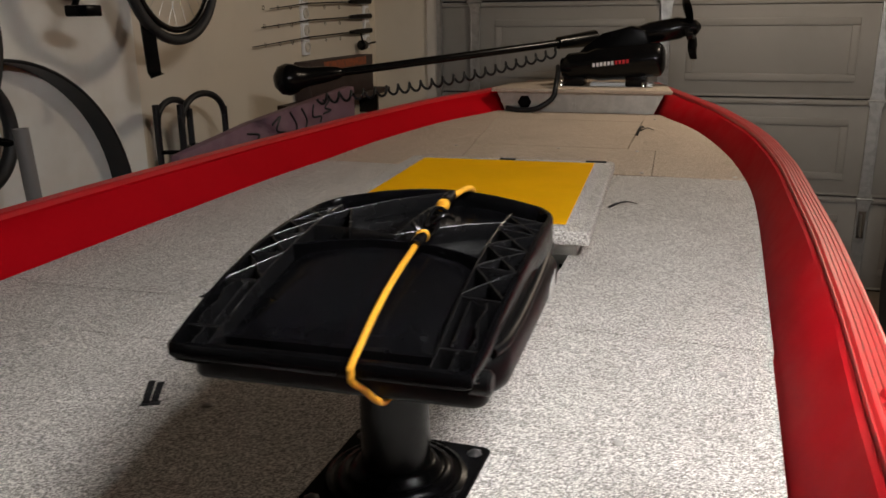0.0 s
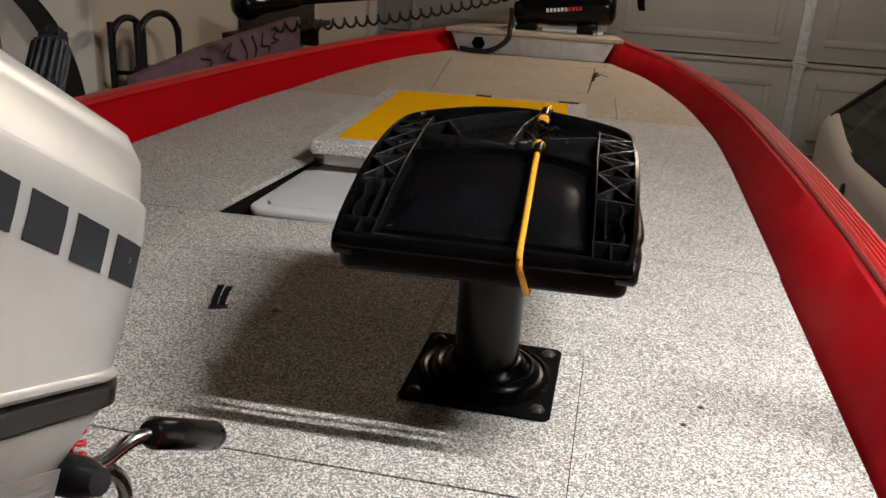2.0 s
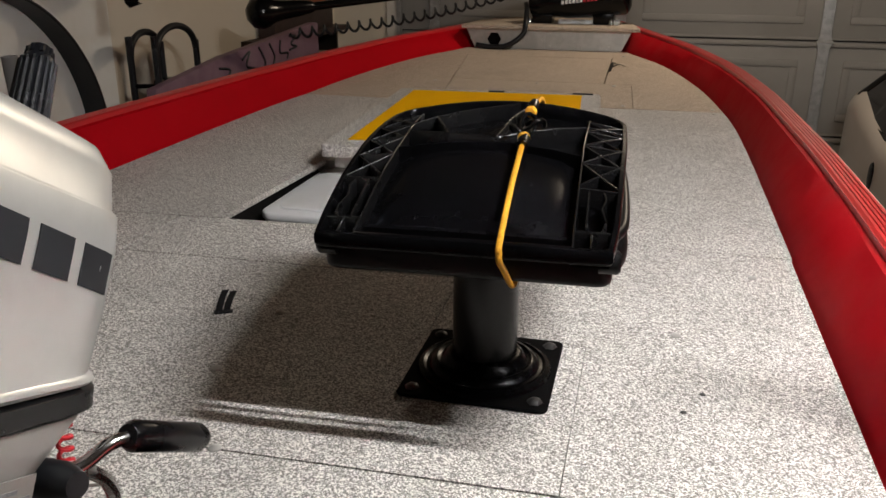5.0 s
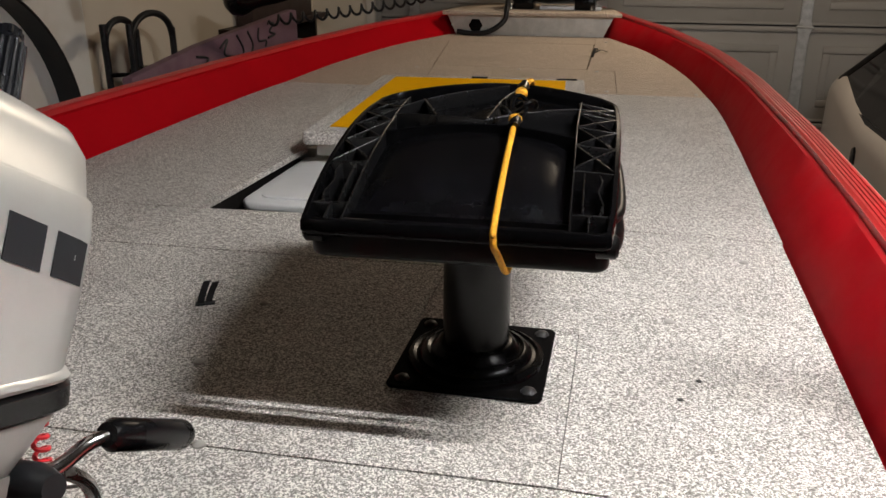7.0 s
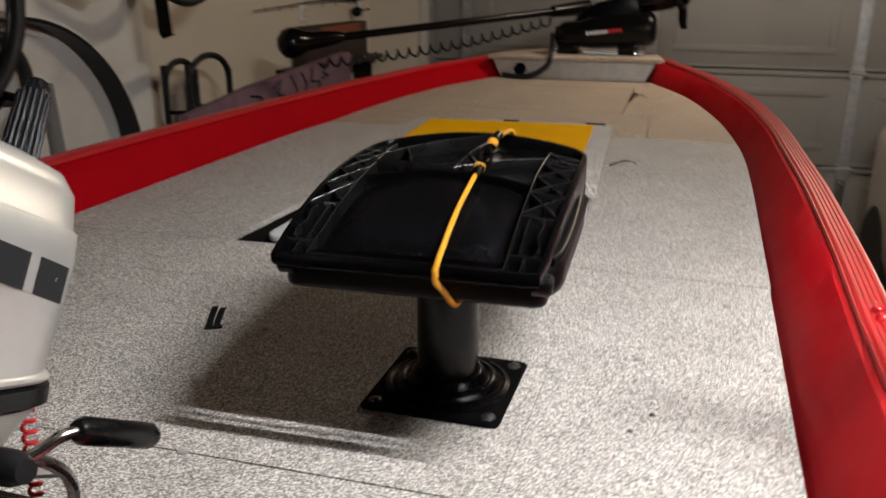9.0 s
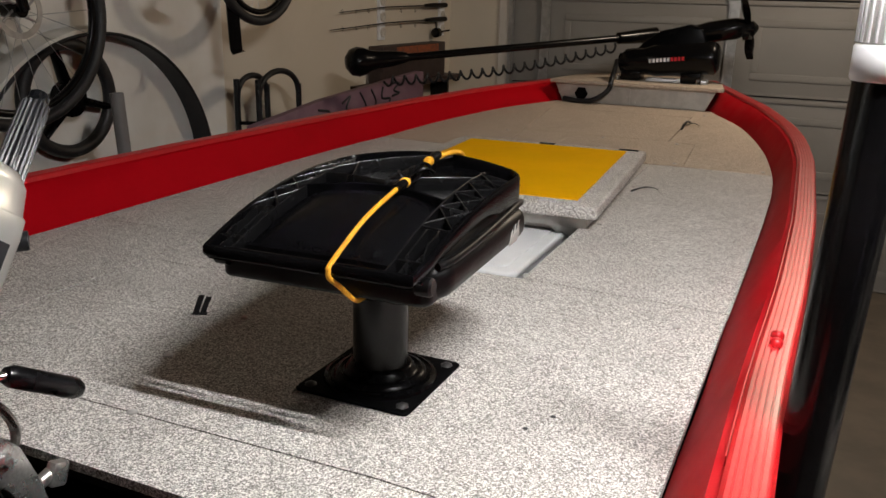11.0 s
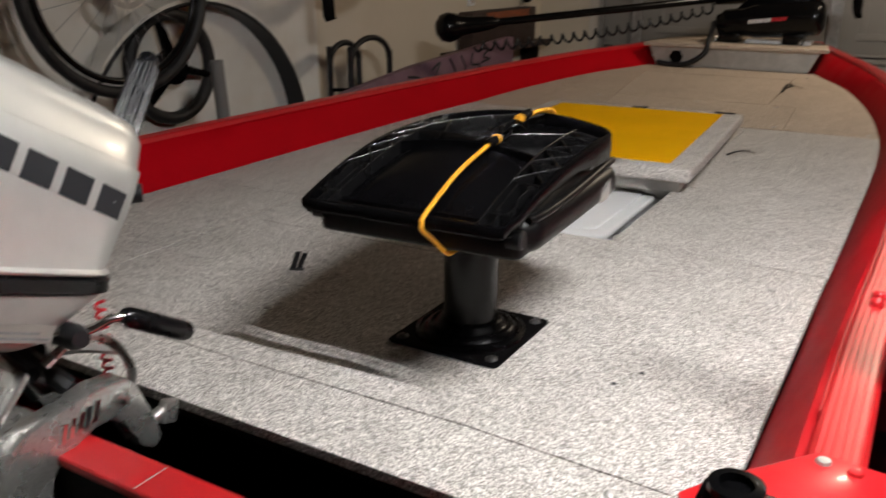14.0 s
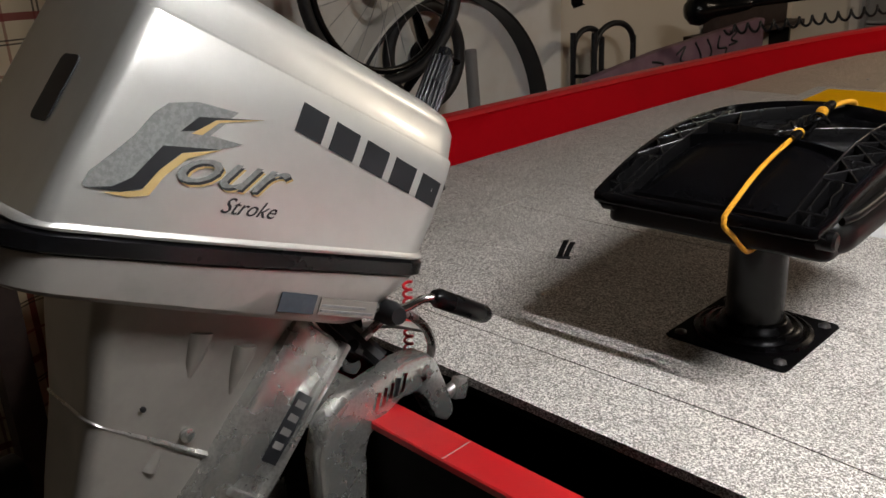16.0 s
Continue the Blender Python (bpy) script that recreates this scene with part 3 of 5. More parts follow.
for x, y in [(0.273, 0.001), (0.249, -0.048)]:
    part("screw", lathed([(0.004, 0), (0.003, 0.001)], pose(x, y, 0.0), seg=8), M_RUBBER, boat)
# pull straps
for x, y, a, hh in [(-0.412, 0.080, 25, 0.036)]:
    m = pose(x, y, lift(y), 0, 0, a)
    bm = bmesh.new()
    for dx, dy in ((-0.009, 0.0), (0.0025, 0.004)):
        rows = []
        for k in range(7):
            x, y_, z = dx + 0.013 * (k / 6) ** 1.3, dy + 0.004 * math.sin(k * 0.5), hh * (1 - 0.12 * (dx > 0)) * k / 6
            rows.append([bm.verts.new(m @ Vector(p)) for p in ((x - 0.0050, y_ - 0.0012, z), (x + 0.0050, y_ - 0.0004, z), (x + 0.0050, y_ + 0.0016, z), (x - 0.0050, y_ + 0.0008, z))])
        ring_faces(bm, rows)
    box(bm, -0.016, 0.012, -0.005, 0.008, 0.0, 0.002, 0.0008, 1, m)
    part("pull_strap", bm, M_RUBBER, boat, "black webbing pull strap", smooth=0)
for pts in ([(0.060, 1.485, 0.002), (0.080, 1.50, 0.010), (0.105, 1.515, 0.014), (0.128, 1.535, 0.006)], [(0.018, 2.66, 0.002), (0.022, 2.72, 0.016), (0.026, 2.78, 0.018), (0.028, 2.83, 0.003)], [(0.024, 2.75, 0.004), (0.050, 2.765, 0.014), (0.078, 2.770, 0.004)]):
    bm = bmesh.new()
    row = smooth_path([(x, y, z + lift(y)) for x, y, z in pts], 4)
    rings = []
    for k, p in enumerate(row):
        d = (row[min(k + 1, len(row) - 1)] - row[max(k - 1, 0)]).normalized()
        sd = d.cross(Vector((0, 0, 1))).normalized() * 0.006
        rings.append([bm.verts.new(p + q) for q in (sd, -sd, -sd + Vector((0, 0, 0.002)), sd + Vector((0, 0, 0.002)))])
    part("pull_strap", ring_faces(bm, rings), M_RUBBER, boat, "black webbing pull strap lying on the carpet", smooth=0)
# cleat bolts on the starboard rail
for dy in (0.0, 0.03):
    bm = lathed([(0.009, 0), (0.009, 0.006), (0.006, 0.010), (0.003, 0.011)], pose(CX + 0.862, 0.115 + dy, 0.118), seg=8)
    part("bolt", bm, M_RED_RAIL, boat)
bm = lathed([(0.026, 0), (0.025, 0.010), (0.018, 0.012), (0.018, 0.018), (0.022, 0.020), (0.022, 0.026), (0.014, 0.027), (0.013, 0.020)], pose(0.478, -0.446, 0.1335), seg=20)
box(bm, 0.448, 0.512, -0.465, -0.415, 0.1335, 0.139, 0.003)
part("rod_socket", bm, M_BLACK, boat, "black plastic rod holder socket")

# ---- trailer under the boat ----
trailer = thing("boat_trailer", "dark steel boat trailer under the hull", "trailer")
for x in (CX - 0.45, CX + 0.45):
    part("bunk_beam", boxed(x - 0.04, x + 0.04, -0.4, 3.0, 0.52, 0.615, 0.004), M_POST, trailer)
    part("frame_rail", boxed(x - 0.04, x + 0.04, -0.5, 3.3, 0.38, 0.46, 0.004), M_POST, trailer)
    for y in (0.1, 1.3, 2.6):
        part("bracket", boxed(x - 0.03, x + 0.03, y - 0.03, y + 0.03, 0.46, 0.52), M_GALV, trailer)
part("axle", tubed([(CX - 0.95, 0.7, 0.33), (CX + 0.95, 0.7, 0.33)], 0.03), M_POST, trailer)
part("cross_member", boxed(CX - 0.98, CX + 0.98, -0.12, -0.06, 0.38, 0.46), M_POST, trailer)
for s in (-1, 1):
    part("wheel", lathed([(0.10, -0.07), (0.30, -0.08), (0.33, -0.05), (0.33, 0.05), (0.30, 0.08), (0.10, 0.07)], pose(CX + s * 0.88, 0.7, 0.33, 0, 90, 0), seg=30), M_TYRE, trailer)
    part("spring_hanger", boxed(CX + s * 0.45 - 0.03, CX + s * 0.45 + 0.03, 0.67, 0.73, 0.33, 0.39), M_POST, trailer)
part("jack_stand", tubed([(CX, 3.3, 0.0), (CX, 3.3, 0.45)], 0.03), M_POST, trailer)
part("tongue", boxed(CX - 0.5, CX + 0.5, 3.22, 3.32, 0.38, 0.46), M_POST, trailer)

# guide post with a white lamp cap, beside the starboard gunwale
gp = thing("trailer_guide_post", "black trailer guide post with white lamp cap", "guide post", at=pose(0.604, -0.12, 0))
part("sleeve", tubed([(-0.045, 0.0, 0.40), (-0.020, 0.0, 1.1), (0.0, 0, 1.660)], [0.027, 0.0275, 0.029], seg=24), M_POST, gp, "glossy black plastic sleeve")
part("cap", lathed([(0.031, 1.6605), (0.0325, 1.663), (0.0325, 1.692), (0.031, 1.694)], seg=28), M_WHITE, gp, "white plastic lamp collar")
bm = lathed([(0.0305, 1.6945), (0.0305, 1.735), (0.025, 1.742), (0.005, 1.744)], seg=28)
lens = part("lens", bm, M_LENS, gp, "clear ribbed lamp lens")
for k in range(24):
    a = 2 * math.pi * k / 24
    part("lens_rib", tubed([(0.0305 * math.cos(a), 0.0305 * math.sin(a), 1.696), (0.0305 * math.cos(a), 0.0305 * math.sin(a), 1.734)], 0.0018, seg=5), M_WHITE, lens)
part("bracket", boxed(-0.09, 0.0, -0.03, 0.03, 0.0, 0.42, 0.004), M_POST, gp)

# ---- folded seat on its pedestal ----
seat = thing("fishing_chair", "folded black plastic fishing chair on a black pedestal", "chair", at=pose(0, 0, D))
bm = prism(bmesh.new(), rounded_rect(-0.093, 0.093, -0.096, 0.096, 0.010), 0.0005, 0.005)
base = part("base_plate", bevelled(bm, 0.0015, 1), M_PLATE, seat, "black steel base plate")
bm = lathed([(0.087, 0.004), (0.085, 0.009), (0.079, 0.012), (0.075, 0.010), (0.071, 0.011), (0.067, 0.017), (0.061, 0.019), (0.057, 0.017), (0.053, 0.019), (0.049, 0.026), (0.044, 0.029)], seg=40)
part("ring_collar", bm, M_BLACK, base)
for x in (-0.076, 0.076):
    for y in (-0.076, 0.076):
        bm = lathed([(0.010, 0.005), (0.009, 0.007), (0.005, 0.0095), (0.001, 0.010)], pose(x, y, 0), seg=6)
        part("bolt", bm, M_BOLT, base)
part("pedestal", lathed([(0.0415, 0.026), (0.0415, 0.035), (0.041, 0.17), (0.041, 0.187)], seg=36), M_POST, seat)
YAW = Matrix.Rotation(radians(2.5), 4, "Z")


def turned(bm):
    """The seat stands turned a little on its pedestal."""
    bmesh.ops.transform(bm, matrix=YAW, verts=bm.verts[:])
    return bm


part("swivel", turned(boxed(-0.075, 0.075, -0.085, 0.085, 0.1865, 0.1955, 0.003)), M_POST, seat)
# lower half: shell and padded cushion
bm = prism(bmesh.new(), rounded_rect(-0.150, 0.150, -0.177, 0.200, 0.016), 0.196, 0.226)
part("seat_shell", turned(bevelled(bm, 0.006, 3, 50)), M_VINYL, seat)
bm = prism(bmesh.new(), rounded_rect(-0.145, 0.164, -0.163, 0.206, 0.040, 7), 0.1965, 0.245)
bmesh.ops.triangulate(bm, faces=[f for f in bm.faces if len(f.verts) > 4])
bm = bevelled(bm, 0.019, 5, 50)
cushion = part("cushion", turned(bm), M_VINYL, seat, "rounded black vinyl cushion with a pale scuff", smooth=70)
bm = prism(bmesh.new(), [(0.095, 0.203), (0.110, 0.226), (0.115, 0.212), (0.125, 0.231), (0.129, 0.216), (0.141, 0.233), (0.145, 0.212), (0.133, 0.202)], 0, 0.0008,
           m=Matrix(((0, 0, 1, 0.1639), (1, 0, 0, 0), (0, 1, 0, 0.002), (0, 0, 0, 1))))
part("scuff", turned(bm), M_PAPER, cushion, "pale scuff mark", smooth=0)
bm = tubed(smooth_path([(0.150, -0.150, 0.243), (0.158, -0.12, 0.2445), (0.160, -0.04, 0.247), (0.158, 0.06, 0.250), (0.154, 0.15, 0.252), (0.150, 0.195, 0.250)]), 0.0055, seg=10)
part("piping", turned(bm), M_VINYL, cushion)

# folded-over backrest, its ribbed plastic underside on top; local z up from the bent sheet
BX, BY0, BZ = 0.003, -0.222, 0.225
BACK_CURVE = [(0, 0.0), (0.1, 0.029), (0.2, 0.046), (0.3, 0.053), (0.42, 0.050)]


def smooth_w2(y):
    return (interp(BACK_CURVE, y - 0.03) + 2 * interp(BACK_CURVE, y) + interp(BACK_CURVE, y + 0.03)) / 4


def warp(x, y, z):
    """Backrest sheet to the boat: convex front to back, crowned across."""
    c = 0.016 * (1 - (x / 0.15) ** 2) * min(1, max(0, y / 0.3))
    return YAW @ Vector((BX + x, BY0 + y, BZ + z + smooth_w2(y) + c))


def bend(bm):
    for v in bm.verts:
        v.co = warp(*v.co)
    return bm


def half_at(y):
    """Half-width of the backrest, wider towards its top end."""
    return interp([(0.0, 0.148), (0.12, 0.153), (0.25, 0.157), (0.40, 0.157)], y)


L = 0.448
out = [(-0.140 + 0.280 * k / 12, 0.0) for k in range(13)] + [(0.1455, 0.003)]
out += [(half_at(0.04 * k), 0.04 * k) for k in range(1, 9)]
for k in range(7):
    a = radians(90 * k / 6)
    out.append((0.127 + 0.030 * math.cos(a), L - 0.085 + 0.045 * math.sin(a)))
for k in range(1, 12):
    out.append((0.127 - 0.254 * k / 12, L - 0.040 + 0.018 * math.sin(math.pi * k / 12)))
for k in range(7):
    a = radians(90 + 90 * k / 6)
    out.append((-0.127 + 0.030 * math.cos(a), L - 0.085 + 0.045 * math.sin(a)))
out += [(-half_at(0.04 * k), 0.04 * k) for k in range(8, 0, -1)] + [(-0.1455, 0.003)]


def inset(pts, d, cx=0.0, cy=0.212):
    sx = (0.15 - d) / 0.15
    sy = (0.215 - d) / 0.215
    return [(cx + (x - cx) * sx, cy + (y - cy) * sy) for x, y in pts]


RIM = 0.024


def hem(x, y):
    """Lower edge of the rim: a thin front bar, deep tabs at the sides of the top end."""
    side = min(1.0, max(0.0, (abs(x) - 0.10) / 0.03))
    return interp([(0.0, 0.009), (0.03, 0.008), (0.12, 0.001), (0.24, -0.002), (0.27, -0.014), (0.37, -0.016), (0.41, 0.0)], y) * side + (1 - side) * (0.009 if y < 0.2 else 0.002)


bm = bmesh.new()
levels = []
for d, z in ((0.007, None), (0.002, None), (0.0, 0.003), (0.0, RIM - 0.003), (0.0015, RIM), (0.0050, RIM), (0.0062, RIM - 0.002), (0.0075, 0.012), (0.007, None)):
    levels.append([bm.verts.new(warp(x, y, hem(x, y) + (0.003 if k == 2 else 0.0) if z is None or k == 2 else z)) for k, (x, y) in ((len(levels), p) for p in inset(out, d))])
ring_faces(bm, levels, True, False)
NX, NY = 14, 16
back = part("backrest", bm, M_BLACK, seat, "ribbed underside of the folded backrest")
SLOT = 0.037      # the sheet stops short of the front bar and leaves a slot
bm = bmesh.new()
sheet(bm, [[(x * half_at(y), y, 0.004) for x in (-0.955, -0.72, -0.4, 0, 0.4, 0.72, 0.955)] for y in [SLOT + (0.402 - SLOT) * k / 12 for k in range(13)]] + [[(x, 0.405 + 0.017 * (1 - (x / 0.15) ** 2), 0.006) for x in (-0.14, -0.11, -0.06, 0, 0.06, 0.11, 0.14)]])
part("back_sheet", bend(bm), M_BLACK, back)
for s in (-1, 1):
    bm = bmesh.new()
    sheet(bm, [[(s * x, y, 0.0045) for x in (0.106, 0.125, 0.142)] for y in (0.006, 0.02, SLOT + 0.002)])
    part("corner_web", bend(bm), M_BLACK, back)
bm = prism(bmesh.new(), inset(rounded_rect(-0.148, 0.152, 0.055, 0.396, 0.05, 6), 0.0), -0.032, 0.002)
bmesh.ops.triangulate(bm, faces=[f for f in bm.faces if len(f.verts) > 4])
part("pad", bend(bevelled(bm, 0.012, 3, 50)), M_VINYL, back, "black vinyl back pad", smooth=70)


def rib(bm, x0, y0, x1, y1, z0=0.003, z1=0.0228, t=0.0022, n=5):
    d = Vector((x1 - x0, y1 - y0, 0))
    nn = Vector((-d.y, d.x, 0)).normalized() * t / 2
    rows = []
    for k in range(n + 1):
        p = Vector((x0, y0, 0)) + d * k / n
        rows.append([bm.verts.new(warp(p.x + sg * nn.x, p.y + sg * nn.y, z)) for sg, z in ((1, z0), (1, z1 - 0.0011), (0.7, z1 - 0.0003), (0, z1), (-0.7, z1 - 0.0003), (-1, z1 - 0.0011), (-1, z0))])
    ring_faces(bm, rows)


ribs = []
for s in (-1, 1):
    xi = s * 0.107
    ribs += [(xi, 0.008, xi, 0.225), (xi, 0.225, s * 0.110, 0.345), (xi, 0.112, s * 0.148, 0.112)]
    for k in range(4):
        a, b = 0.118 + 0.054 * k, 0.172 + 0.054 * k
        xa, xb = s * (half_at(a) - 0.006), s * (half_at(b) - 0.006)
        ribs += [(xi, a, xb, b), (xa, a, xi, b), (xi, b, xb, b)]
    ribs += [(s * 0.124, 0.008, s * 0.124, 0.036), (xi, 0.036, s * 0.142, 0.036)]
# the top end's stays: a flat diamond and its struts
ribs += [(-0.108, 0.285, 0.012, 0.416), (-0.108, 0.250, 0.004, 0.222), (0.004, 0.222, 0.110, 0.300), (0.004, 0.222, 0.030, 0.416), (-0.055, 0.235, -0.085, 0.315), (0.110, 0.300, 0.150, 0.300)]
for r in ribs:
    bm = bmesh.new()
    rib(bm, *r)
    part("rib", bm, M_RIB, back, smooth=60)
# smooth bulged centre, its front edge a sharp drop
bm = bmesh.new()
rows = []
for j in range(NY + 1):
    row = []
    for i in range(NX + 1):
        u, v = i / NX, j / NY
        dome = math.sin(math.pi * u) ** 0.35 * math.sqrt(max(0.0, 1 - (1 - min(1.0, v / 0.30)) ** 2))
        row.append((-0.100 + 0.200 * u, 0.044 + (0.148 + 0.014 * math.sin(math.pi * u)) * v, 0.0050 + 0.014 * dome * (1 - 0.55 * max(0.0, v - 0.3))))
    rows.append(row)
sheet(bm, rows)
part("centre_pan", bend(bm), M_BLACK, back, "smooth bulged centre of the backrest")
bm = bmesh.new()
ring_faces(bm, [[bm.verts.new(warp(-0.106 + 0.212 * k / 8, SLOT + dy, z)) for dy, z in ((0.0, -0.004), (0.0, 0.011), (0.0035, 0.012), (0.0035, -0.004))] for k in range(9)])
part("front_bar", bm, M_BLACK, back, smooth=0)
# added lip inside the front bar, to thicken its shadow on the deck
bm = bmesh.new()
ring_faces(bm, [[bm.verts.new(warp(-0.106 + 0.212 * k / 8, y, z)) for y, z in ((0.0072, 0.010), (0.0072, 0.021), (0.0145, 0.0195), (0.0145, 0.010))] for k in range(9)])
part("front_lip", bm, M_BLACK, back, smooth=0)
bm = bmesh.new()
row = [(-0.106 + 0.212 * k / 14, 0.194 + 0.017 * math.sin(math.pi * k / 14)) for k in range(15)]
ring_faces(bm, [[bm.verts.new(warp(x, y + dy, z)) for dy, z in ((-0.0015, 0.003), (-0.0015, 0.0205), (0.0, 0.0212), (0.0015, 0.0205), (0.0015, 0.003))] for x, y in row])
part("arched_wall", bm, M_BLACK, back, smooth=0)
for s in (-1, 1):
    for off, bow in ((0.118, 0.0), (0.132, 1.0)):
        row = [(s * (off + bow * dx), y) for dx, y in ((0.002, 0.038), (0.005, 0.055), (0.000, 0.075), (0.004, 0.095), (0.001, 0.106))]
        bm = bmesh.new()
        ring_faces(bm, [[bm.verts.new(warp(x + dx, y, z)) for dx, z in ((-0.0011, 0.003), (-0.0011, 0.0217), (-0.0007, 0.0225), (0, 0.0229), (0.0007, 0.0225), (0.0011, 0.0217), (0.0011, 0.003))] for x, y in row])
        part("wavy_rib", bm, M_RIB, back, smooth=60)
    bm = lathed([(0.012, -0.012), (0.012, 0.006), (0.009, 0.009)], pose(s * 0.146 + 0.002, -0.178, 0.226, 0, 90 * s, 0), seg=14)
    part("hinge_pin", turned(bm), M_VINYL, seat)

# added rod in the slot: splits the bright stripe in the seat's shadow
part("hinge_rod", turned(tubed([(-0.146, -0.1965, 0.236), (0.150, -0.1965, 0.236)], 0.0026, seg=8)), M_POST, seat, "thin rod added to cast a fine shadow stripe")

# bungee cord over the folded seat
cord = thing("bungee_cord", "yellow bungee cord hooked over the folded seat", "bungee cord", at=pose(0, 0, D))
path1 = smooth_path([(0.061, -0.09, 0.1905), (0.0590, -0.150, 0.1905), (0.0575, -0.172, 0.1925), (0.0545, -0.205, 0.2210), (0.0530, -0.2235, 0.2360), (0.0525, -0.2245, 0.2450), (0.0515, -0.2150, 0.2535), (0.048, -0.13, 0.2865), (0.043, -0.034, 0.3055)])
part("cord", tubed(path1, 0.0033, seg=10), M_CORD, cord)
path2 = smooth_path([(0.036, 0.104, 0.3240), (0.036, 0.14, 0.3255), (0.036, 0.188, 0.3215), (0.036, 0.211, 0.309), (0.036, 0.219, 0.27), (0.036, 0.18, 0.191)])
part("cord", tubed(path2, 0.0039, seg=10), M_CORD, cord)
for y0, z0, x0 in ((-0.036, 0.3055, 0.0430), (0.088, 0.3250, 0.0365)):
    bm = bmesh.new()
    for k in range(5):
        p = Vector((x0, y0 + 0.0052 * k, z0 + 0.0008 * k))
        tube(bm, [p, p + Vector((0, 0.0040, 0.0006))], 0.0078 - 0.0005 * abs(k - 1), seg=14)
    part("coil_end", bm, M_POST, cord, "black wire coil")
for y0, z0, x0 in ((-0.008, 0.3090, 0.0415), (0.078, 0.3240, 0.0370)):
    bm = lathed([(0.002, -0.009), (0.0062, -0.007), (0.0078, 0), (0.0062, 0.007), (0.002, 0.009)], pose(x0, y0, z0, 90), seg=14)
    part("ball", bm, M_CORD, cord, "yellow cord knot")
for dx, sgn, yc in ((-0.004, 1, 0.020), (0.005, -1, 0.046)):
    pts = [(0.040 + dx + 0.014 * sgn * math.sin(a), yc + 0.024 * math.cos(a), 0.3140 + 0.12 * (yc - 0.02) + 0.007 * math.sin(2 * a)) for a in (2 * math.pi * k / 18 * 0.86 for k in range(19))]
    part("hook", tubed(pts, 0.0024, seg=8), M_POST, cord, "black wire hook")

# ---- hatch lid lying across the storage well ----
lid = thing("hatch_lid", "carpeted hatch lid with a bright yellow inset panel", "hatch lid", at=pose(-0.282, 1.372, D, 0, 0, 3.6))
bm = prism(bmesh.new(), rounded_rect(-0.335, 0.340, -0.44, 0.455, 0.012), 0.0335, 0.068)
part("carpeted_board", bevelled(bm, 0.007, 3, 50), M_CARPET, lid)
bm = boxed(-0.31, 0.31, -0.405, -0.372, 0.0015, 0.033, 0.003)
box(bm, -0.31, 0.31, 0.395, 0.428, 0.0015, 0.033, 0.003)
box(bm, -0.31, -0.275, -0.37, 0.39, 0.0015, 0.033, 0.003)
box(bm, 0.275, 0.31, -0.37, 0.39, 0.0015, 0.033, 0.003)
part("underframe", bm, M_ALU, lid, "bare aluminium frame under the lid")
part("yellow_panel", boxed(-0.280, 0.280, -0.385, 0.405, 0.0682, 0.0702, 0.0008, 1), M_YELLOW, lid, "bright yellow plastic sheet")
bm = boxed(-0.028, 0.024, 0.418, 0.438, 0.0684, 0.073, 0.001, 1)
latch = part("latch", bm, M_RUBBER, lid, "small black latch")
for k in range(3):
    part("latch_mark", boxed(-0.018 + 0.013 * k, -0.010 + 0.013 * k, 0.422, 0.434, 0.073, 0.0738), M_PAPER, latch)
bm = tubed([(0.25, 0.43, 0.070), (0.315, 0.425, 0.071)], 0.003, seg=6)
part("rod", bm, M_RUBBER, lid)

# ---- white tub in the well ----
tub = thing("plastic_tub", "white plastic tub lid in the storage well", "tub", at=pose(-0.325, 0.93, D, 0, 0, 0))
bm = prism(bmesh.new(), rounded_rect(-0.296, 0.300, -0.285, 0.30, 0.035), -0.43, -0.046)
part("tub_body", bm, M_WHITE, tub)
bm = prism(bmesh.new(), rounded_rect(-0.305, 0.309, -0.295, 0.31, 0.035), -0.046, -0.027)
part("tub_lid", bevelled(bm, 0.006, 3, 50), M_WHITE, tub)
bm = prism(bmesh.new(), rounded_rect(-0.275, 0.279, -0.262, 0.278, 0.03), -0.028, -0.021)
part("lid_plateau", bevelled(bm, 0.004, 2, 50), M_WHITE, tub)

# ---- outboard motor ----
T = radians(-19.6)
OUT = Matrix.Translation((-0.335, -0.48, D + 0.21)) @ Matrix.Rotation(T, 4, "X")
motor = thing("outboard_motor", "silver four-stroke outboard motor tilted on the transom", "outboard motor", at=OUT)


def tail(u):
    """The cowl draws in towards its rear."""
    return 1.0 - 0.13 * max(0.0, (-0.27 - u) / 0.21) ** 1.4


def plan(u0, u1, half, front_r, rear_r, n=7):
    """An outline in plan: u runs forward (y), half-width sideways, rounded nose."""
    pts = []
    for cx, cy, a0, rx, ry in ((half - front_r[0], u1 - front_r[1], 0, *front_r), (-half + front_r[0], u1 - front_r[1], 90, *front_r),
                               (-half + rear_r[0], u0 + rear_r[1], 180, *rear_r), (half - rear_r[0], u0 + rear_r[1], 270, *rear_r)):
        for k in range(n + 1):
            a = radians(a0 + 90 * k / n)
            px, py = cx + rx * math.cos(a), cy + ry * math.sin(a)
            pts.append((px * tail(py), py))
        if a0 in (90, 270):
            sx = half if a0 == 270 else -half
            ya, yb = u0 + rear_r[1], u1 - front_r[1]
            if a0 == 90:
                ya, yb = yb, ya
            for k in range(1, 12):
                py = ya + (yb - ya) * k / 12
                pts.append((sx * tail(py), py))
    return pts


def loft_plan(levels):
    bm = bmesh.new()
    rings = []
    for z, tilt, pts in levels:
        rings.append([bm.verts.new((x, y, z + tilt * y)) for x, y in pts])
    return ring_faces(bm, rings)


def slope_ring(z_front, z_rear, u0, u1, half, fr, rr):
    t = (z_front - z_rear) / (u1 - u0)
    return (z_front - t * u1, t, plan(u0, u1, half, fr, rr))


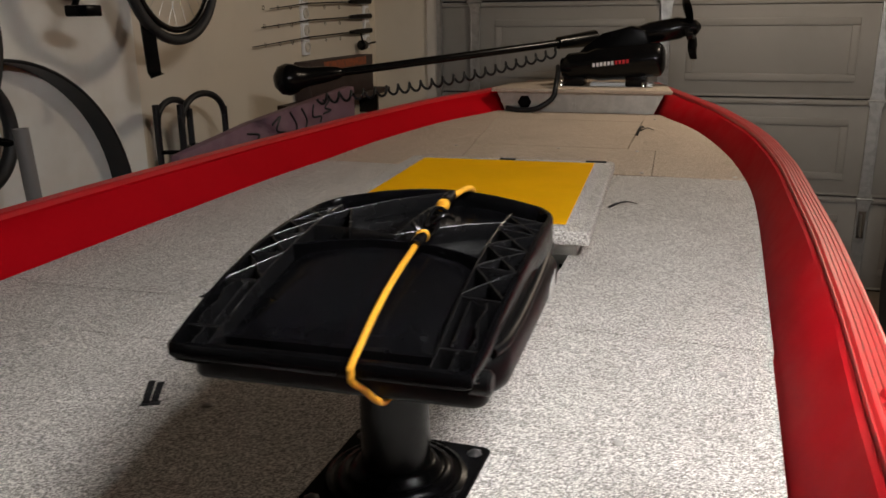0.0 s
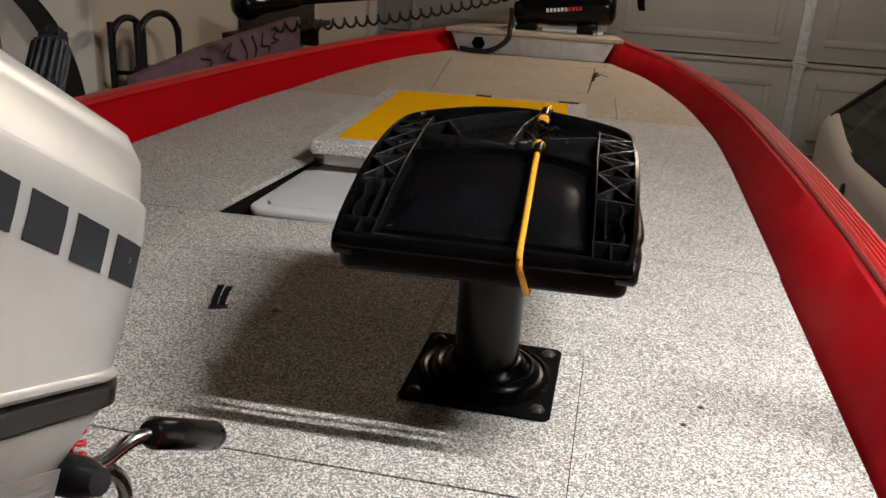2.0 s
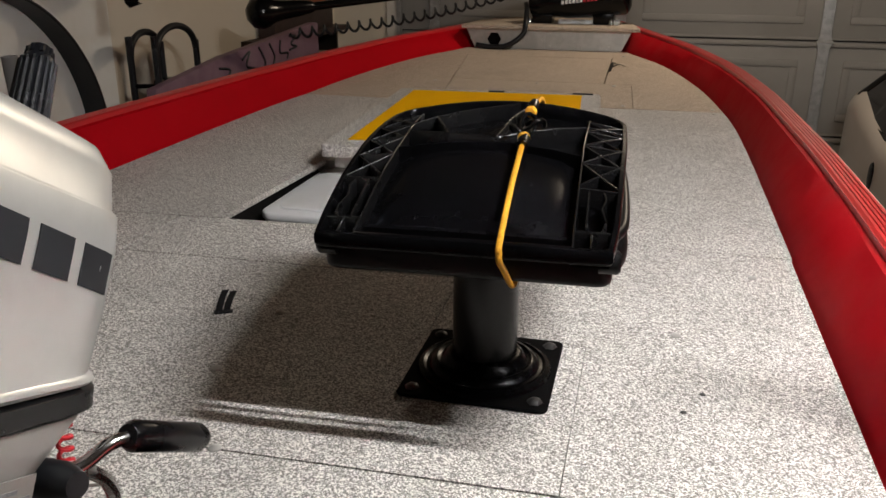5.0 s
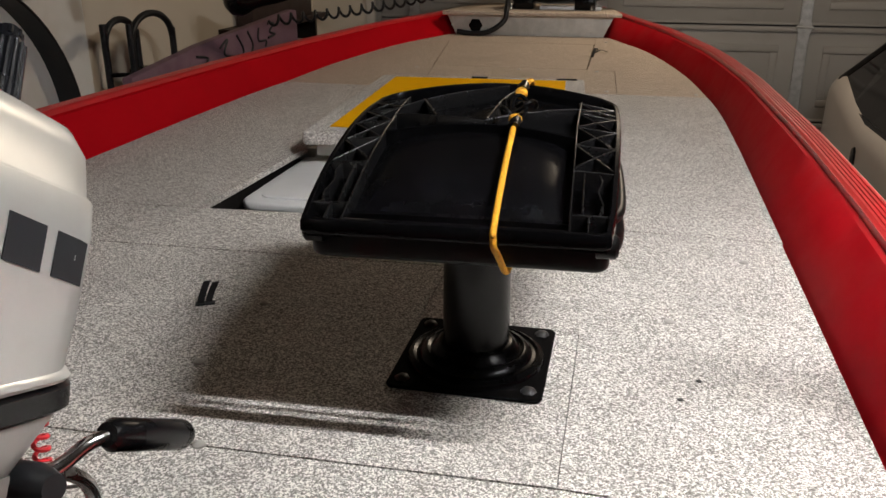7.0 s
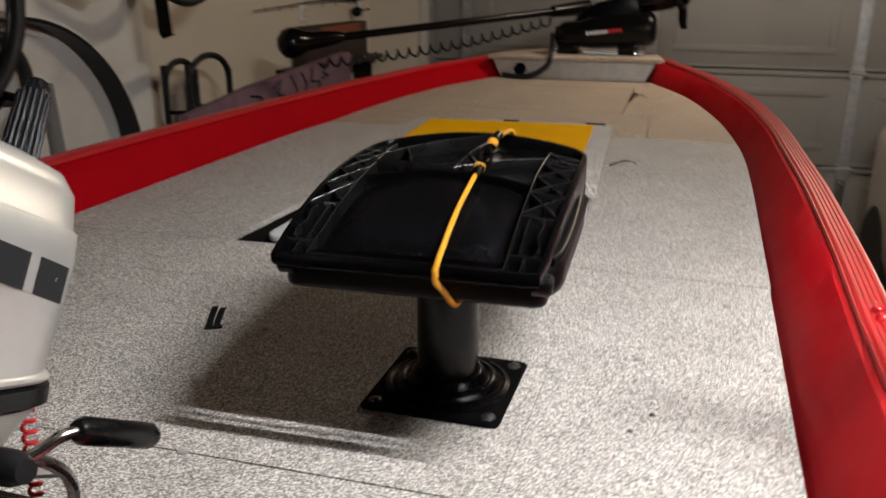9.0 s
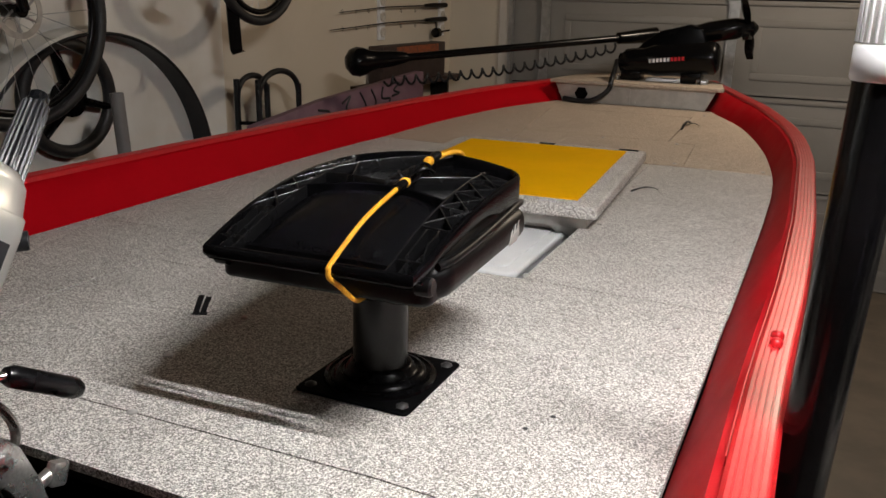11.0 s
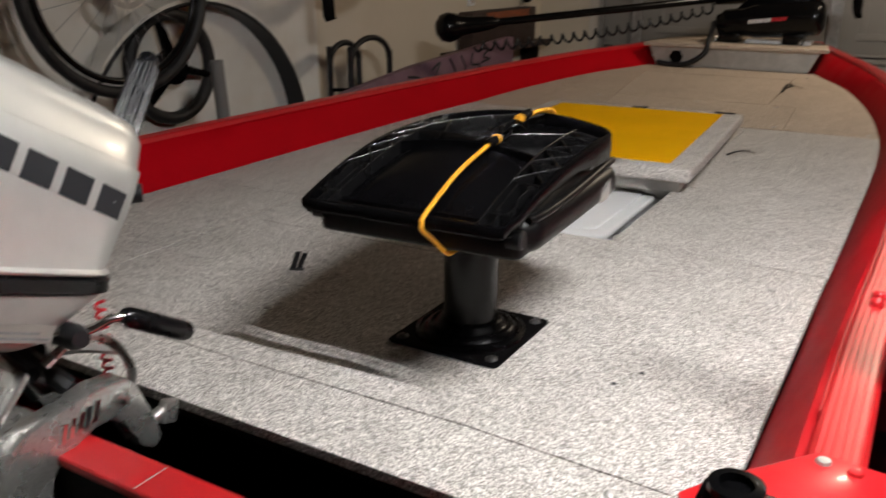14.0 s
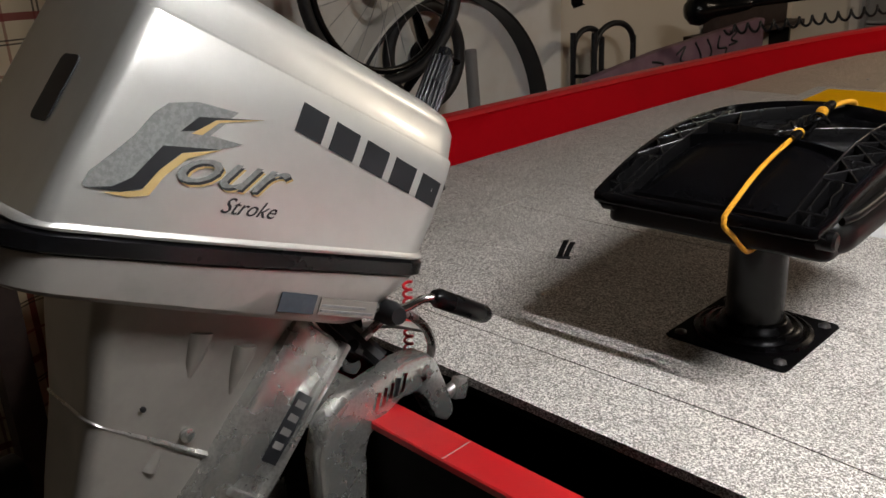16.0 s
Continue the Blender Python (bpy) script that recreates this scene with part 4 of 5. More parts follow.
# rings of the cowl: front height, rear height, rear end, front end, half-width, nose radii
CR = [(0.001, 0.001, -0.445, 0.032, 0.132, 0.085), (0.006, 0.006, -0.444, 0.033, 0.133, 0.085), (0.050, 0.065, -0.426, 0.046, 0.133, 0.085), (0.095, 0.145, -0.399, 0.060, 0.130, 0.085),
      (0.116, 0.203, -0.380, 0.066, 0.125, 0.080), (0.1175, 0.2055, -0.379, 0.066, 0.1235, 0.080), (0.120, 0.208, -0.378, 0.066, 0.1195, 0.078), (0.150, 0.238, -0.370, 0.069, 0.114, 0.075), (0.167, 0.252, -0.364, 0.062, 0.106, 0.070), (0.177, 0.260, -0.356, 0.044, 0.092, 0.065),
      (0.183, 0.264, -0.340, 0.010, 0.070, 0.050)]
cowl_levels = [slope_ring(zf, zr, u0, u1, h, (rx, 0.06), (0.018, 0.018)) for zf, zr, u0, u1, h, rx in CR]


def cowl_side(u, v):
    """Half-width of the cowl at (u, v)."""
    prev = None
    for zf, zr, u0, u1, h, rx in CR:
        z = zr + (zf - zr) * (u - u0) / (u1 - u0)
        if u > u1 - 0.06:
            h = h - rx + rx * math.sqrt(max(0.0, 1 - ((u - u1 + 0.06) / 0.06) ** 2))
        elif u < u0 + 0.018:
            h = h - 0.018 + 0.018 * math.sqrt(max(0.0, 1 - ((u0 + 0.018 - u) / 0.018) ** 2))
        if z >= v and prev:
            k = (v - prev[0]) / (z - prev[0])
            return (prev[1] + (h - prev[1]) * k) * tail(u)
        prev = (z, h)
    return prev[1] * tail(u)


cowl = part("cowl", loft_plan(cowl_levels), M_COWL, motor, "glossy silver engine cowl", smooth=50)
bm = loft_plan([slope_ring(-0.021, -0.021, -0.466, 0.033, 0.130, (0.075, 0.06), (0.05, 0.045)), slope_ring(-0.018, -0.018, -0.470, 0.038, 0.135, (0.075, 0.06), (0.05, 0.045)),
                slope_ring(-0.004, -0.004, -0.470, 0.038, 0.135, (0.075, 0.06), (0.05, 0.045)), slope_ring(0.000, 0.000, -0.466, 0.033, 0.130, (0.075, 0.06), (0.05, 0.045))])
part("belt", bm, M_BELT, motor, "black rubber seal band")
bm = loft_plan([slope_ring(-0.086, -0.058, -0.452, -0.055, 0.116, (0.05, 0.05), (0.05, 0.045)), slope_ring(-0.080, -0.053, -0.460, -0.035, 0.123, (0.06, 0.055), (0.05, 0.045)),
                slope_ring(-0.040, -0.036, -0.460, 0.012, 0.128, (0.075, 0.06), (0.05, 0.045)), slope_ring(-0.0215, -0.0215, -0.465, 0.032, 0.130, (0.075, 0.06), (0.05, 0.045))])
lipbm = loft_plan([slope_ring(0.0005, 0.0005, -0.452, 0.036, 0.1345, (0.085, 0.06), (0.03, 0.03)), slope_ring(0.003, 0.003, -0.454, 0.038, 0.1360, (0.085, 0.06), (0.03, 0.03)),
                   slope_ring(0.0062, 0.0062, -0.452, 0.036, 0.1350, (0.085, 0.06), (0.03, 0.03)), slope_ring(0.0085, 0.0085, -0.448, 0.033, 0.1325, (0.085, 0.06), (0.03, 0.03))])
part("cowl_lip", lipbm, M_COWL, cowl, "bright rolled lip round the cowl's foot")
pan = part("lower_cowl", bm, M_PAN, motor, "dull silver lower cowl")
SX = 0.1335


def on_side(bm, u, v, rot=0.0, x=SX, lean=-3.0):
    """Lays a flat x-y shape onto the cowl's starboard side at (u, v)."""
    m = Matrix.Translation((x, u, v)) @ Matrix.Rotation(radians(lean), 4, "Y") @ Matrix(((0, 0, 1, 0), (1, 0, 0, 0), (0, 1, 0, 0), (0, 0, 0, 1))) @ Matrix.Rotation(radians(rot), 4, "Z")
    bmesh.ops.transform(bm, matrix=m, verts=bm.verts[:])
    for v_ in bm.verts:
        v_.co.x -= 0.132 * (1 - tail(v_.co.y))
    return bm


def on_cowl(bm, u, v, rot=0.0, layer=0.0):
    """Lays a flat x-y shape onto the curved starboard side of the cowl."""
    on_side(bm, u, v, rot, 0.0, 0.0)
    for v_ in bm.verts:
        depth = v_.co.x + 0.132 * (1 - tail(v_.co.y))
        v_.co.x = cowl_side(v_.co.y, v_.co.z) + 0.0004 + layer + depth
    return bm


def blob(pts, depth=0.0008):
    bm = prism(bmesh.new(), pts, 0, depth)
    bmesh.ops.triangulate(bm, faces=bm.faces[:])
    bmesh.ops.subdivide_edges(bm, edges=bm.edges[:], cuts=2)
    return bm


# maker's mark: five plain dark blocks in a falling row
for k in range(5):
    w, g = 0.0355, 0.0455
    bm = blob([(0, 0), (w, 0), (w, 0.031), (0, 0.031)])
    part("mark_block", on_cowl(bm, -0.213 + g * k, 0.1225 - 0.0121 * k, -15), M_INK, cowl, "dark plain maker's mark")
# stroke decal: swoosh, script word, small word
def wide(bm):
    for v_ in bm.verts:
        v_.co.x *= 1.5
    return bm


# the F: a mottled grey body with black and gold undersides
F = [(-0.412, 0.043), (-0.408, 0.054), (-0.391, 0.072), (-0.374, 0.091), (-0.360, 0.113), (-0.348, 0.124), (-0.321, 0.130), (-0.279, 0.128), (-0.319, 0.117), (-0.333, 0.102), (-0.304, 0.102), (-0.270, 0.099),
     (-0.293, 0.091), (-0.348, 0.086), (-0.359, 0.070), (-0.370, 0.052), (-0.386, 0.042), (-0.408, 0.040)]
part("swoosh", on_cowl(blob(F, 0.0006), 0, 0, 0), M_GREYINK, cowl, "mottled grey lettering swoosh", smooth=0)
part("swoosh_shadow", on_cowl(blob([(-0.318, 0.117), (-0.250, 0.126), (-0.301, 0.117), (-0.319, 0.104), (-0.334, 0.101)], 0.0006), 0, 0, 0, 0.0004), M_INK, cowl, smooth=0)
part("swoosh_shadow", on_cowl(blob([(-0.348, 0.086), (-0.293, 0.091), (-0.330, 0.082), (-0.348, 0.064), (-0.361, 0.045), (-0.379, 0.040), (-0.411, 0.040), (-0.387, 0.044), (-0.371, 0.054)], 0.0006), 0, 0, 0, 0.0003), M_INK, cowl, smooth=0)
part("swoosh_edge", on_cowl(blob([(-0.293, 0.090), (-0.323, 0.078), (-0.342, 0.060), (-0.354, 0.040), (-0.373, 0.036), (-0.393, 0.038), (-0.379, 0.040), (-0.361, 0.044), (-0.348, 0.064), (-0.329, 0.082)], 0.0006), 0, 0, 0, 0.0005), M_GOLD, cowl, smooth=0)
part("swoosh_edge", on_cowl(blob([(-0.250, 0.126), (-0.298, 0.115), (-0.313, 0.101), (-0.323, 0.101), (-0.319, 0.104), (-0.301, 0.117)], 0.0006), 0, 0, 0, 0.0005), M_GOLD, cowl, smooth=0)
for dx, dz, xo, m_ in ((0.004, -0.004, 0.0008, M_GOLD), (0.002, -0.0024, 0.0012, M_INK), (0, 0, 0.0016, M_GREYINK)):
    part("lettering", on_cowl(wide(text_mesh("our", 0.052, 0.0002, 0.6)), -0.342 + dx, 0.0575 + dz, -1, xo), m_, cowl, "script word Four in grey, black and gold", smooth=0)
part("lettering", on_cowl(text_mesh("Stroke", 0.023, 0.0003, 0.6), -0.284, 0.032, -1), M_INK, cowl, "small script word Stroke", smooth=0)

bm = prism(bmesh.new(), rounded_rect(-0.020, 0.020, -0.034, 0.034, 0.008), 0, 0.0015, m=Matrix.Translation((0.030, -0.4085, 0.118)) @ Matrix.Rotation(radians(90 - 19), 4, "X"))
part("badge", bm, M_INK, cowl, "dark power badge")
# side crease and stickers
part("sticker", on_side(blob([(0, 0), (0.048, 0), (0.048, 0.022), (0, 0.022)]), -0.192, -0.066, -3.5, 0.1262, 5), M_BLUE, pan, "small blue sticker")
part("sticker", on_side(blob([(0, 0), (0.085, 0), (0.085, 0.020), (0, 0.020)]), -0.138, -0.069, -3.5, 0.1260, 5), M_LEG, pan, "pale worn sticker with unreadable print")
for k in range(3):
    part("print_bar", on_side(blob([(0, 0), (0.078 - 0.012 * k, 0), (0.078 - 0.012 * k, 0.003), (0, 0.003)]), -0.135, -0.066 + 0.006 * k, -3.5, 0.1272, 5), M_GREYINK, pan)
# rear grab
part("rear_catch", boxed(-0.05, 0.05, -0.505, -0.47, -0.060, -0.022, 0.008), M_RUBBER, motor, "dark rear cowl catch")

# leg
bm = loft_plan([slope_ring(-0.62, -0.62, -0.30, -0.18, 0.024, (0.02, 0.05), (0.012, 0.02)), slope_ring(-0.30, -0.30, -0.335, -0.155, 0.052, (0.04, 0.06), (0.020, 0.018)),
                slope_ring(-0.205, -0.205, -0.340, -0.140, 0.062, (0.05, 0.07), (0.022, 0.018)), slope_ring(-0.12, -0.12, -0.354, -0.100, 0.074, (0.06, 0.08), (0.024, 0.020)),
                slope_ring(-0.05, -0.05, -0.362, -0.070, 0.086, (0.06, 0.08), (0.026, 0.022))])
leg = part("leg", bm, M_LEG, motor, "dull silver motor leg")
bm = loft_plan([slope_ring(-0.276, -0.204, -0.340, -0.140, 0.0600, (0.05, 0.07), (0.022, 0.018)), slope_ring(-0.272, -0.200, -0.343, -0.137, 0.0630, (0.05, 0.07), (0.022, 0.018)), slope_ring(-0.268, -0.196, -0.340, -0.140, 0.0600, (0.05, 0.07), (0.022, 0.018))])
part("seam_flange", bm, M_CAST, leg, "bright casting flange")
for u, v in ((-0.232, -0.222), (-0.29, -0.187)):
    part("bolt", lathed([(0.0085, -0.004), (0.0085, 0.001), (0.006, 0.0025)] if u > -0.28 else [(0.003, -0.004), (0.003, 0.001), (0.002, 0.0015)], pose(0.0635 if u > -0.28 else 0.0665, u, v, 0, 90, 0), seg=14), M_CAST if u > -0.28 else M_RUBBER, leg)
for u, v in ((-0.245, -0.115), (-0.188, -0.130)):
    # a scooped boss: open at its top, running out downwards
    bm = bmesh.new()
    ring_faces(bm, [[bm.verts.new((x, u + du, v + dv)) for x, du in ((0.050, -w), (p - 0.004, -w * 0.8), (p, -w * 0.3), (p, w * 0.3), (p - 0.004, w * 0.8), (0.050, w))]
                    for dv, w, p, du in ((0.012, 0.015, 0.0850, 0), (0.0, 0.0145, 0.0835, 0), (-0.022, 0.011, 0.0760, 0), (-0.048, 0.006, 0.0660, 0))])
    part("casting_boss", bm, M_LEG, leg, smooth=60)
part("casting_boss", tubed([(0.050, -0.258, -0.232), (0.050, -0.266, -0.262)], [0.009, 0.011], seg=12), M_LEG, leg)
part("gearcase", lathed([(0.002, -0.14), (0.035, -0.09), (0.04, 0.0), (0.03, 0.12), (0.02, 0.15)], pose(0, -0.26, -0.66, 90), seg=16), M_LEG, motor)

# swivel bracket, leaning plate with a dark label
def slab(bm, p0, p1, w, x0, x1, bevel=0.006):
    """A bar in the y-z plane from p0 to p1, w wide, from x0 to x1."""
    a, b = Vector((0, *p0)), Vector((0, *p1))
    d = (b - a)
    ang = math.atan2(d.z, d.y)
    return box(bm, x0, x1, 0, d.length, -w / 2, w / 2, bevel, 2, Matrix.Translation(a) @ Matrix.Rotation(ang, 4, "X"))


inv = OUT.inverted()


def loc(y, h, x=0.0):
    p = inv @ Vector((x, y, D + h))
    return p.y, p.z


swivel = part("swivel_bracket", slab(bmesh.new(), loc(-0.592, 0.142), loc(-0.792, -0.058), 0.088, -0.060, 0.078, 0.014), M_CAST, motor, "cast swivel bracket")
part("swivel_foot", slab(bmesh.new(), loc(-0.81, -0.03), loc(-0.69, -0.085), 0.024, -0.065, 0.086, 0.006), M_CAST, swivel)
part("swivel_edge", slab(bmesh.new(), loc(-0.560, 0.112), loc(-0.757, -0.088), 0.010, 0.060, 0.084, 0.004), M_CAST, swivel, "bright cast edge")
part("swivel_rib", slab(bmesh.new(), loc(-0.745, 0.0), loc(-0.68, -0.062), 0.010, 0.074, 0.086, 0.003), M_CAST, swivel)
lab = part("label_plate", slab(bmesh.new(), loc(-0.628, 0.072), loc(-0.690, 0.008), 0.024, 0.0785, 0.0795, 0.0004), M_INK, swivel, "black data plate with unreadable print")
for k in range(4):
    t0 = 0.15 + 0.2 * k
    y0, h0 = -0.628 - 0.062 * t0, 0.072 - 0.064 * t0
    part("print_bar", slab(bmesh.new(), loc(y0 + 0.003, h0 + 0.003), loc(y0 - 0.003, h0 - 0.003), 0.015, 0.0797, 0.0801, 0.0), M_PIPE, lab, smooth=0)
# clutter of linkages at the pivot
bm = bmesh.new()
for a, b, r in (((0.05, -0.53, 0.12), (0.02, -0.50, 0.06), 0.014), ((0.075, -0.55, 0.105), (0.06, -0.49, 0.05), 0.009), ((0.03, -0.56, 0.15), (0.09, -0.52, 0.08), 0.012), ((-0.05, -0.52, 0.13), (-0.02, -0.47, 0.03), 0.018)):
    tube(bm, [inv @ Vector((-0.335 + a[0], a[1], D + a[2])), inv @ Vector((-0.335 + b[0], b[1], D + b[2]))], r, seg=8)
part("linkage", bm, M_RUBBER, motor, "dark greasy pivot linkage")
bm = tubed([inv @ Vector(p) for p in smooth_path([(-0.25, -0.54, D + 0.115), (-0.235, -0.50, D + 0.14), (-0.225, -0.465, D + 0.115), (-0.235, -0.44, D + 0.07), (-0.26, -0.43, D + 0.03)])], 0.006, seg=8)
part("cable", bm, M_CAST, motor, "pale control cable")

# transom clamp, two cast cheeks
cl_out = [(-0.640, -0.33), (-0.645, 0.0), (-0.632, 0.040), (-0.600, 0.062), (-0.500, 0.078), (-0.462, 0.074), (-0.446, 0.055), (-0.425, 0.000), (-0.418, -0.030), (-0.432, -0.042), (-0.452, -0.028), (-0.470, 0.010),
          (-0.484, 0.026), (-0.510, 0.028), (-0.535, 0.018), (-0.566, 0.000), (-0.574, -0.02), (-0.574, -0.33)]
for x0 in (-0.252, -0.448):
    bm = prism(bmesh.new(), [loc(y, h) for y, h in cl_out], 0, 0.034, m=Matrix(((0, 0, 1, x0 + 0.335), (1, 0, 0, 0), (0, 1, 0, 0), (0, 0, 0, 1))))
    cheek = part("clamp_cheek", bevelled(bm, 0.006, 2), M_CAST, motor, "cast silver transom clamp")
    if x0 > -0.3:
        for k in range(5):
            y0, h0 = loc(-0.555 + 0.011 * k, 0.044 + 0.0022 * k)
            part("adjust_tooth", box(bmesh.new(), 0.117, 0.1195, y0, y0 + 0.0055, h0 - 0.012, h0 + 0.012), M_RUBBER if k == 3 else M_CHROME, cheek)
        y0, h0 = loc(-0.470, 0.052)
        part("clamp_bolt", lathed([(0.009, 0), (0.009, 0.003), (0.005, 0.005), (0.005, 0.009)], pose(0.117, y0, h0, 0, 90, 0), seg=10), M_CAST, cheek)
y0, h0 = loc(-0.435, -0.015)
y1, h1 = loc(-0.395, -0.005)
part("clamp_screw", tubed([(0.10, y0, h0), (0.10, y1, h1)], 0.009, seg=10), M_CAST, motor)
part("clamp_wing", box(bmesh.new(), 0.095, 0.112, y1 - 0.012, y1 + 0.012, h1 - 0.02, h1 + 0.012, 0.005), M_CAST, motor)
part("clamp_crossbar", slab(bmesh.new(), loc(-0.62, 0.02), loc(-0.55, 0.05), 0.03, -0.115, 0.085), M_CAST, motor)

# shift lever, tiller grip, stop cord
W = lambda x, y, h: inv @ Vector((x, y, D + h))
lever = part("shift_lever", tubed([W(*p) for p in smooth_path([(-0.240, -0.548, 0.166), (-0.217, -0.532, 0.160), (-0.202, -0.512, 0.159), (-0.190, -0.492, 0.167), (-0.182, -0.474, 0.165)])], 0.0055, seg=10), M_CHROME, motor, "bent chrome shift lever")
part("lever_grip", tubed([W(-0.1825, -0.481, 0.1685), W(-0.182, -0.475, 0.165), W(-0.171, -0.408, 0.124), W(-0.170, -0.402, 0.120)], [0.009, 0.0125, 0.0125, 0.0095], seg=14), M_BELT, lever, "black rubber lever grip")
part("lever_boss", tubed([W(-0.300, -0.512, 0.143), W(-0.205, -0.528, 0.156), W(-0.190, -0.531, 0.158)], [0.015, 0.015, 0.010], seg=14), M_RUBBER, motor, "black stop switch barrel")
part("stop_bracket", tubed(smooth_path([W(-0.310, -0.500, 0.098), W(-0.275, -0.472, 0.102), W(-0.242, -0.442, 0.094)]), 0.0125, seg=12, squash=0.45), M_PAN, motor, "pale moulded lever paddle")
bm = tubed([W(-0.40, -0.36, 0.20), W(-0.432, -0.275, 0.285)], 0.020, seg=14)
part("tiller_arm", bm, M_LEG, motor)
a, b = W(-0.428, -0.285, 0.272), W(-0.463, -0.163, 0.412)
grip = part("tiller_grip", tubed([a, a + (b - a) * 0.05, a + (b - a) * 0.90, a + (b - a) * 0.93, b - (b - a) * 0.02, b], [0.018, 0.0205, 0.0175, 0.014, 0.013, 0.010], seg=18), M_GRIP, motor, "grey fluted rubber tiller grip")
d = (b - a).normalized()
s1_ = d.cross(Vector((1, 0, 0))).normalized()
s2_ = d.cross(s1_)
for k in range(16):
    an = 2 * math.pi * k / 16
    o = math.cos(an) * s1_ + math.sin(an) * s2_
    part("flute", tubed([a + (b - a) * 0.06 + o * 0.0200, a + (b - a) * 0.89 + o * 0.0172], 0.0028, seg=6), M_GRIP, grip)
    if k % 2 == 0:
        part("flute", tubed([a + (b - a) * 0.935 + o * 0.0125, b - (b - a) * 0.02 + o * 0.0117], 0.003, seg=6), M_GRIP, grip)
part("stop_knob", tubed([W(-0.325, -0.385, 0.264), W(-0.305, -0.357, 0.264), W(-0.294, -0.345, 0.264)], [0.009, 0.013, 0.012], seg=12), M_RUBBER, motor, "black stop switch knob")
stop = thing("stop_switch_cord", "red coiled stop switch cord under the motor", "cord")
pts = []
for k in range(150):
    a = k * 0.62
    t = k / 149
    pts.append((-0.262 - 0.030 * t + 0.0055 * math.cos(a), -0.452 + 0.018 * t + 0.0055 * math.sin(a), D + 0.160 - 0.18 * t))
part("coil", tubed(pts, 0.0021, seg=6), M_REDCORD, stop)

# ---- bow: trolling motor ----
tm = thing("trolling_motor", "black bow-mount trolling motor stowed across the bow", "trolling motor", at=pose(0, 0, D))
hd0, hd1 = Vector((-0.445, 3.46, 0.375)), Vector((-1.45, 2.47, 0.258))
part("shaft", tubed([hd0, hd1], 0.0185, seg=14), M_POST, tm, "dark composite shaft")
part("collar", tubed([hd0 + (hd1 - hd0) * 0.02, hd0 - (hd1 - hd0) * 0.14], [0.030, 0.042], seg=14), M_POST, tm)
dr = (hd1 - hd0).normalized()
q = dr.to_track_quat("Z", "Y").to_matrix().to_4x4()
m = Matrix.Translation(hd1 + dr * -0.06) @ q
part("control_head", lathed([(0.024, -0.16), (0.030, -0.14), (0.038, -0.08), (0.042, -0.02), (0.050, 0.02), (0.064, 0.05), (0.070, 0.08), (0.060, 0.115), (0.030, 0.138), (0.004, 0.142)], m, seg=26), M_POST, tm, "rounded black control head")
# mount and motor housing
bm = tubed(smooth_path([(-0.42, 3.36, 0.255), (-0.33, 3.35, 0.268), (-0.15, 3.34, 0.285), (0.02, 3.34, 0.300), (0.07, 3.34, 0.303)], 4), [0.05] * 2 + [0.066] * 4 + [0.080] * 8 + [0.070, 0.058, 0.04], seg=20)
housing = part("motor_housing", bm, M_POST, tm, "glossy black motor housing")
bm = prism(bmesh.new(), [(-0.40, 0.27), (-0.32, 0.36), (-0.24, 0.42), (-0.10, 0.455), (-0.03, 0.44), (0.0, 0.36), (-0.05, 0.30), (-0.25, 0.25)], -0.05, 0.05, m=Matrix.Translation((0, 3.42, 0)) @ Matrix.Rotation(radians(90), 4, "X"))
part("mount_arm", bevelled(bm, 0.014, 3), M_BLACK, tm)
part("motor_pod", lathed([(0.01, -0.13), (0.04, -0.12), (0.052, -0.05), (0.052, 0.08), (0.040, 0.12), (0.02, 0.14)], pose(0.04, 3.43, 0.43, 0, 80, 0), seg=20), M_POST, tm)
for k, (ang, le) in enumerate(((20, 0.15), (200, 0.14), (110, 0.09))):
    bm = bmesh.new()
    rows = []
    for j in range(6):
        t = j / 5
        w = 0.028 * math.sin(math.pi * (0.15 + 0.8 * t)) + 0.006
        rows.append([(0.004 * math.sin(t * 2) - 0.01 * t, -w, 0.02 + le * t), (0.012 * t, 0.0, 0.02 + le * t), (-0.02 * t, w, 0.02 + le * t), (-0.006 - 0.02 * t, 0.0, 0.02 + le * t)])
    mm = Matrix.Translation((0.175, 3.43, 0.445)) @ Matrix.Rotation(radians(-10), 4, "Y") @ Matrix.Rotation(radians(ang), 4, "X") @ Matrix.Rotation(radians(35), 4, "Z")
    vs = [[bm.verts.new(mm @ Vector(p)) for p in r] for r in rows]
    ring_faces(bm, vs)
    part("propeller_blade", bm, M_POST, tm)
part("hub", lathed([(0.035, -0.03), (0.035, 0.02), (0.01, 0.04)], pose(0.18, 3.43, 0.445, 0, 80, 0), seg=14), M_POST, tm)
for x in (-0.36, -0.06):
    part("mount_foot", boxed(x - 0.05, x + 0.05, 3.31, 3.42, 0.1725, 0.235, 0.006), M_POST, tm)
part("base_rail", boxed(-0.28, 0.02, 3.315, 3.40, 0.1725, 0.190, 0.004), M_WHITE, tm, "white base plate edge")
for x in (-0.42, -0.02):
    part("lock_knob", lathed([(0.014, 0), (0.013, 0.02), (0.006, 0.03)], pose(x, 3.30, 0.1725), seg=10), M_CHROME, tm)
for k in range(10):
    part("mark_block", boxed(-0.262 + 0.0175 * k, -0.250 + 0.0175 * k, 3.2585, 3.2605, 0.268 + 0.0022 * k, 0.286 + 0.0022 * k), M_WHITE if k < 6 else M_REDCORD, housing, "plain maker's mark" if k == 0 else "")
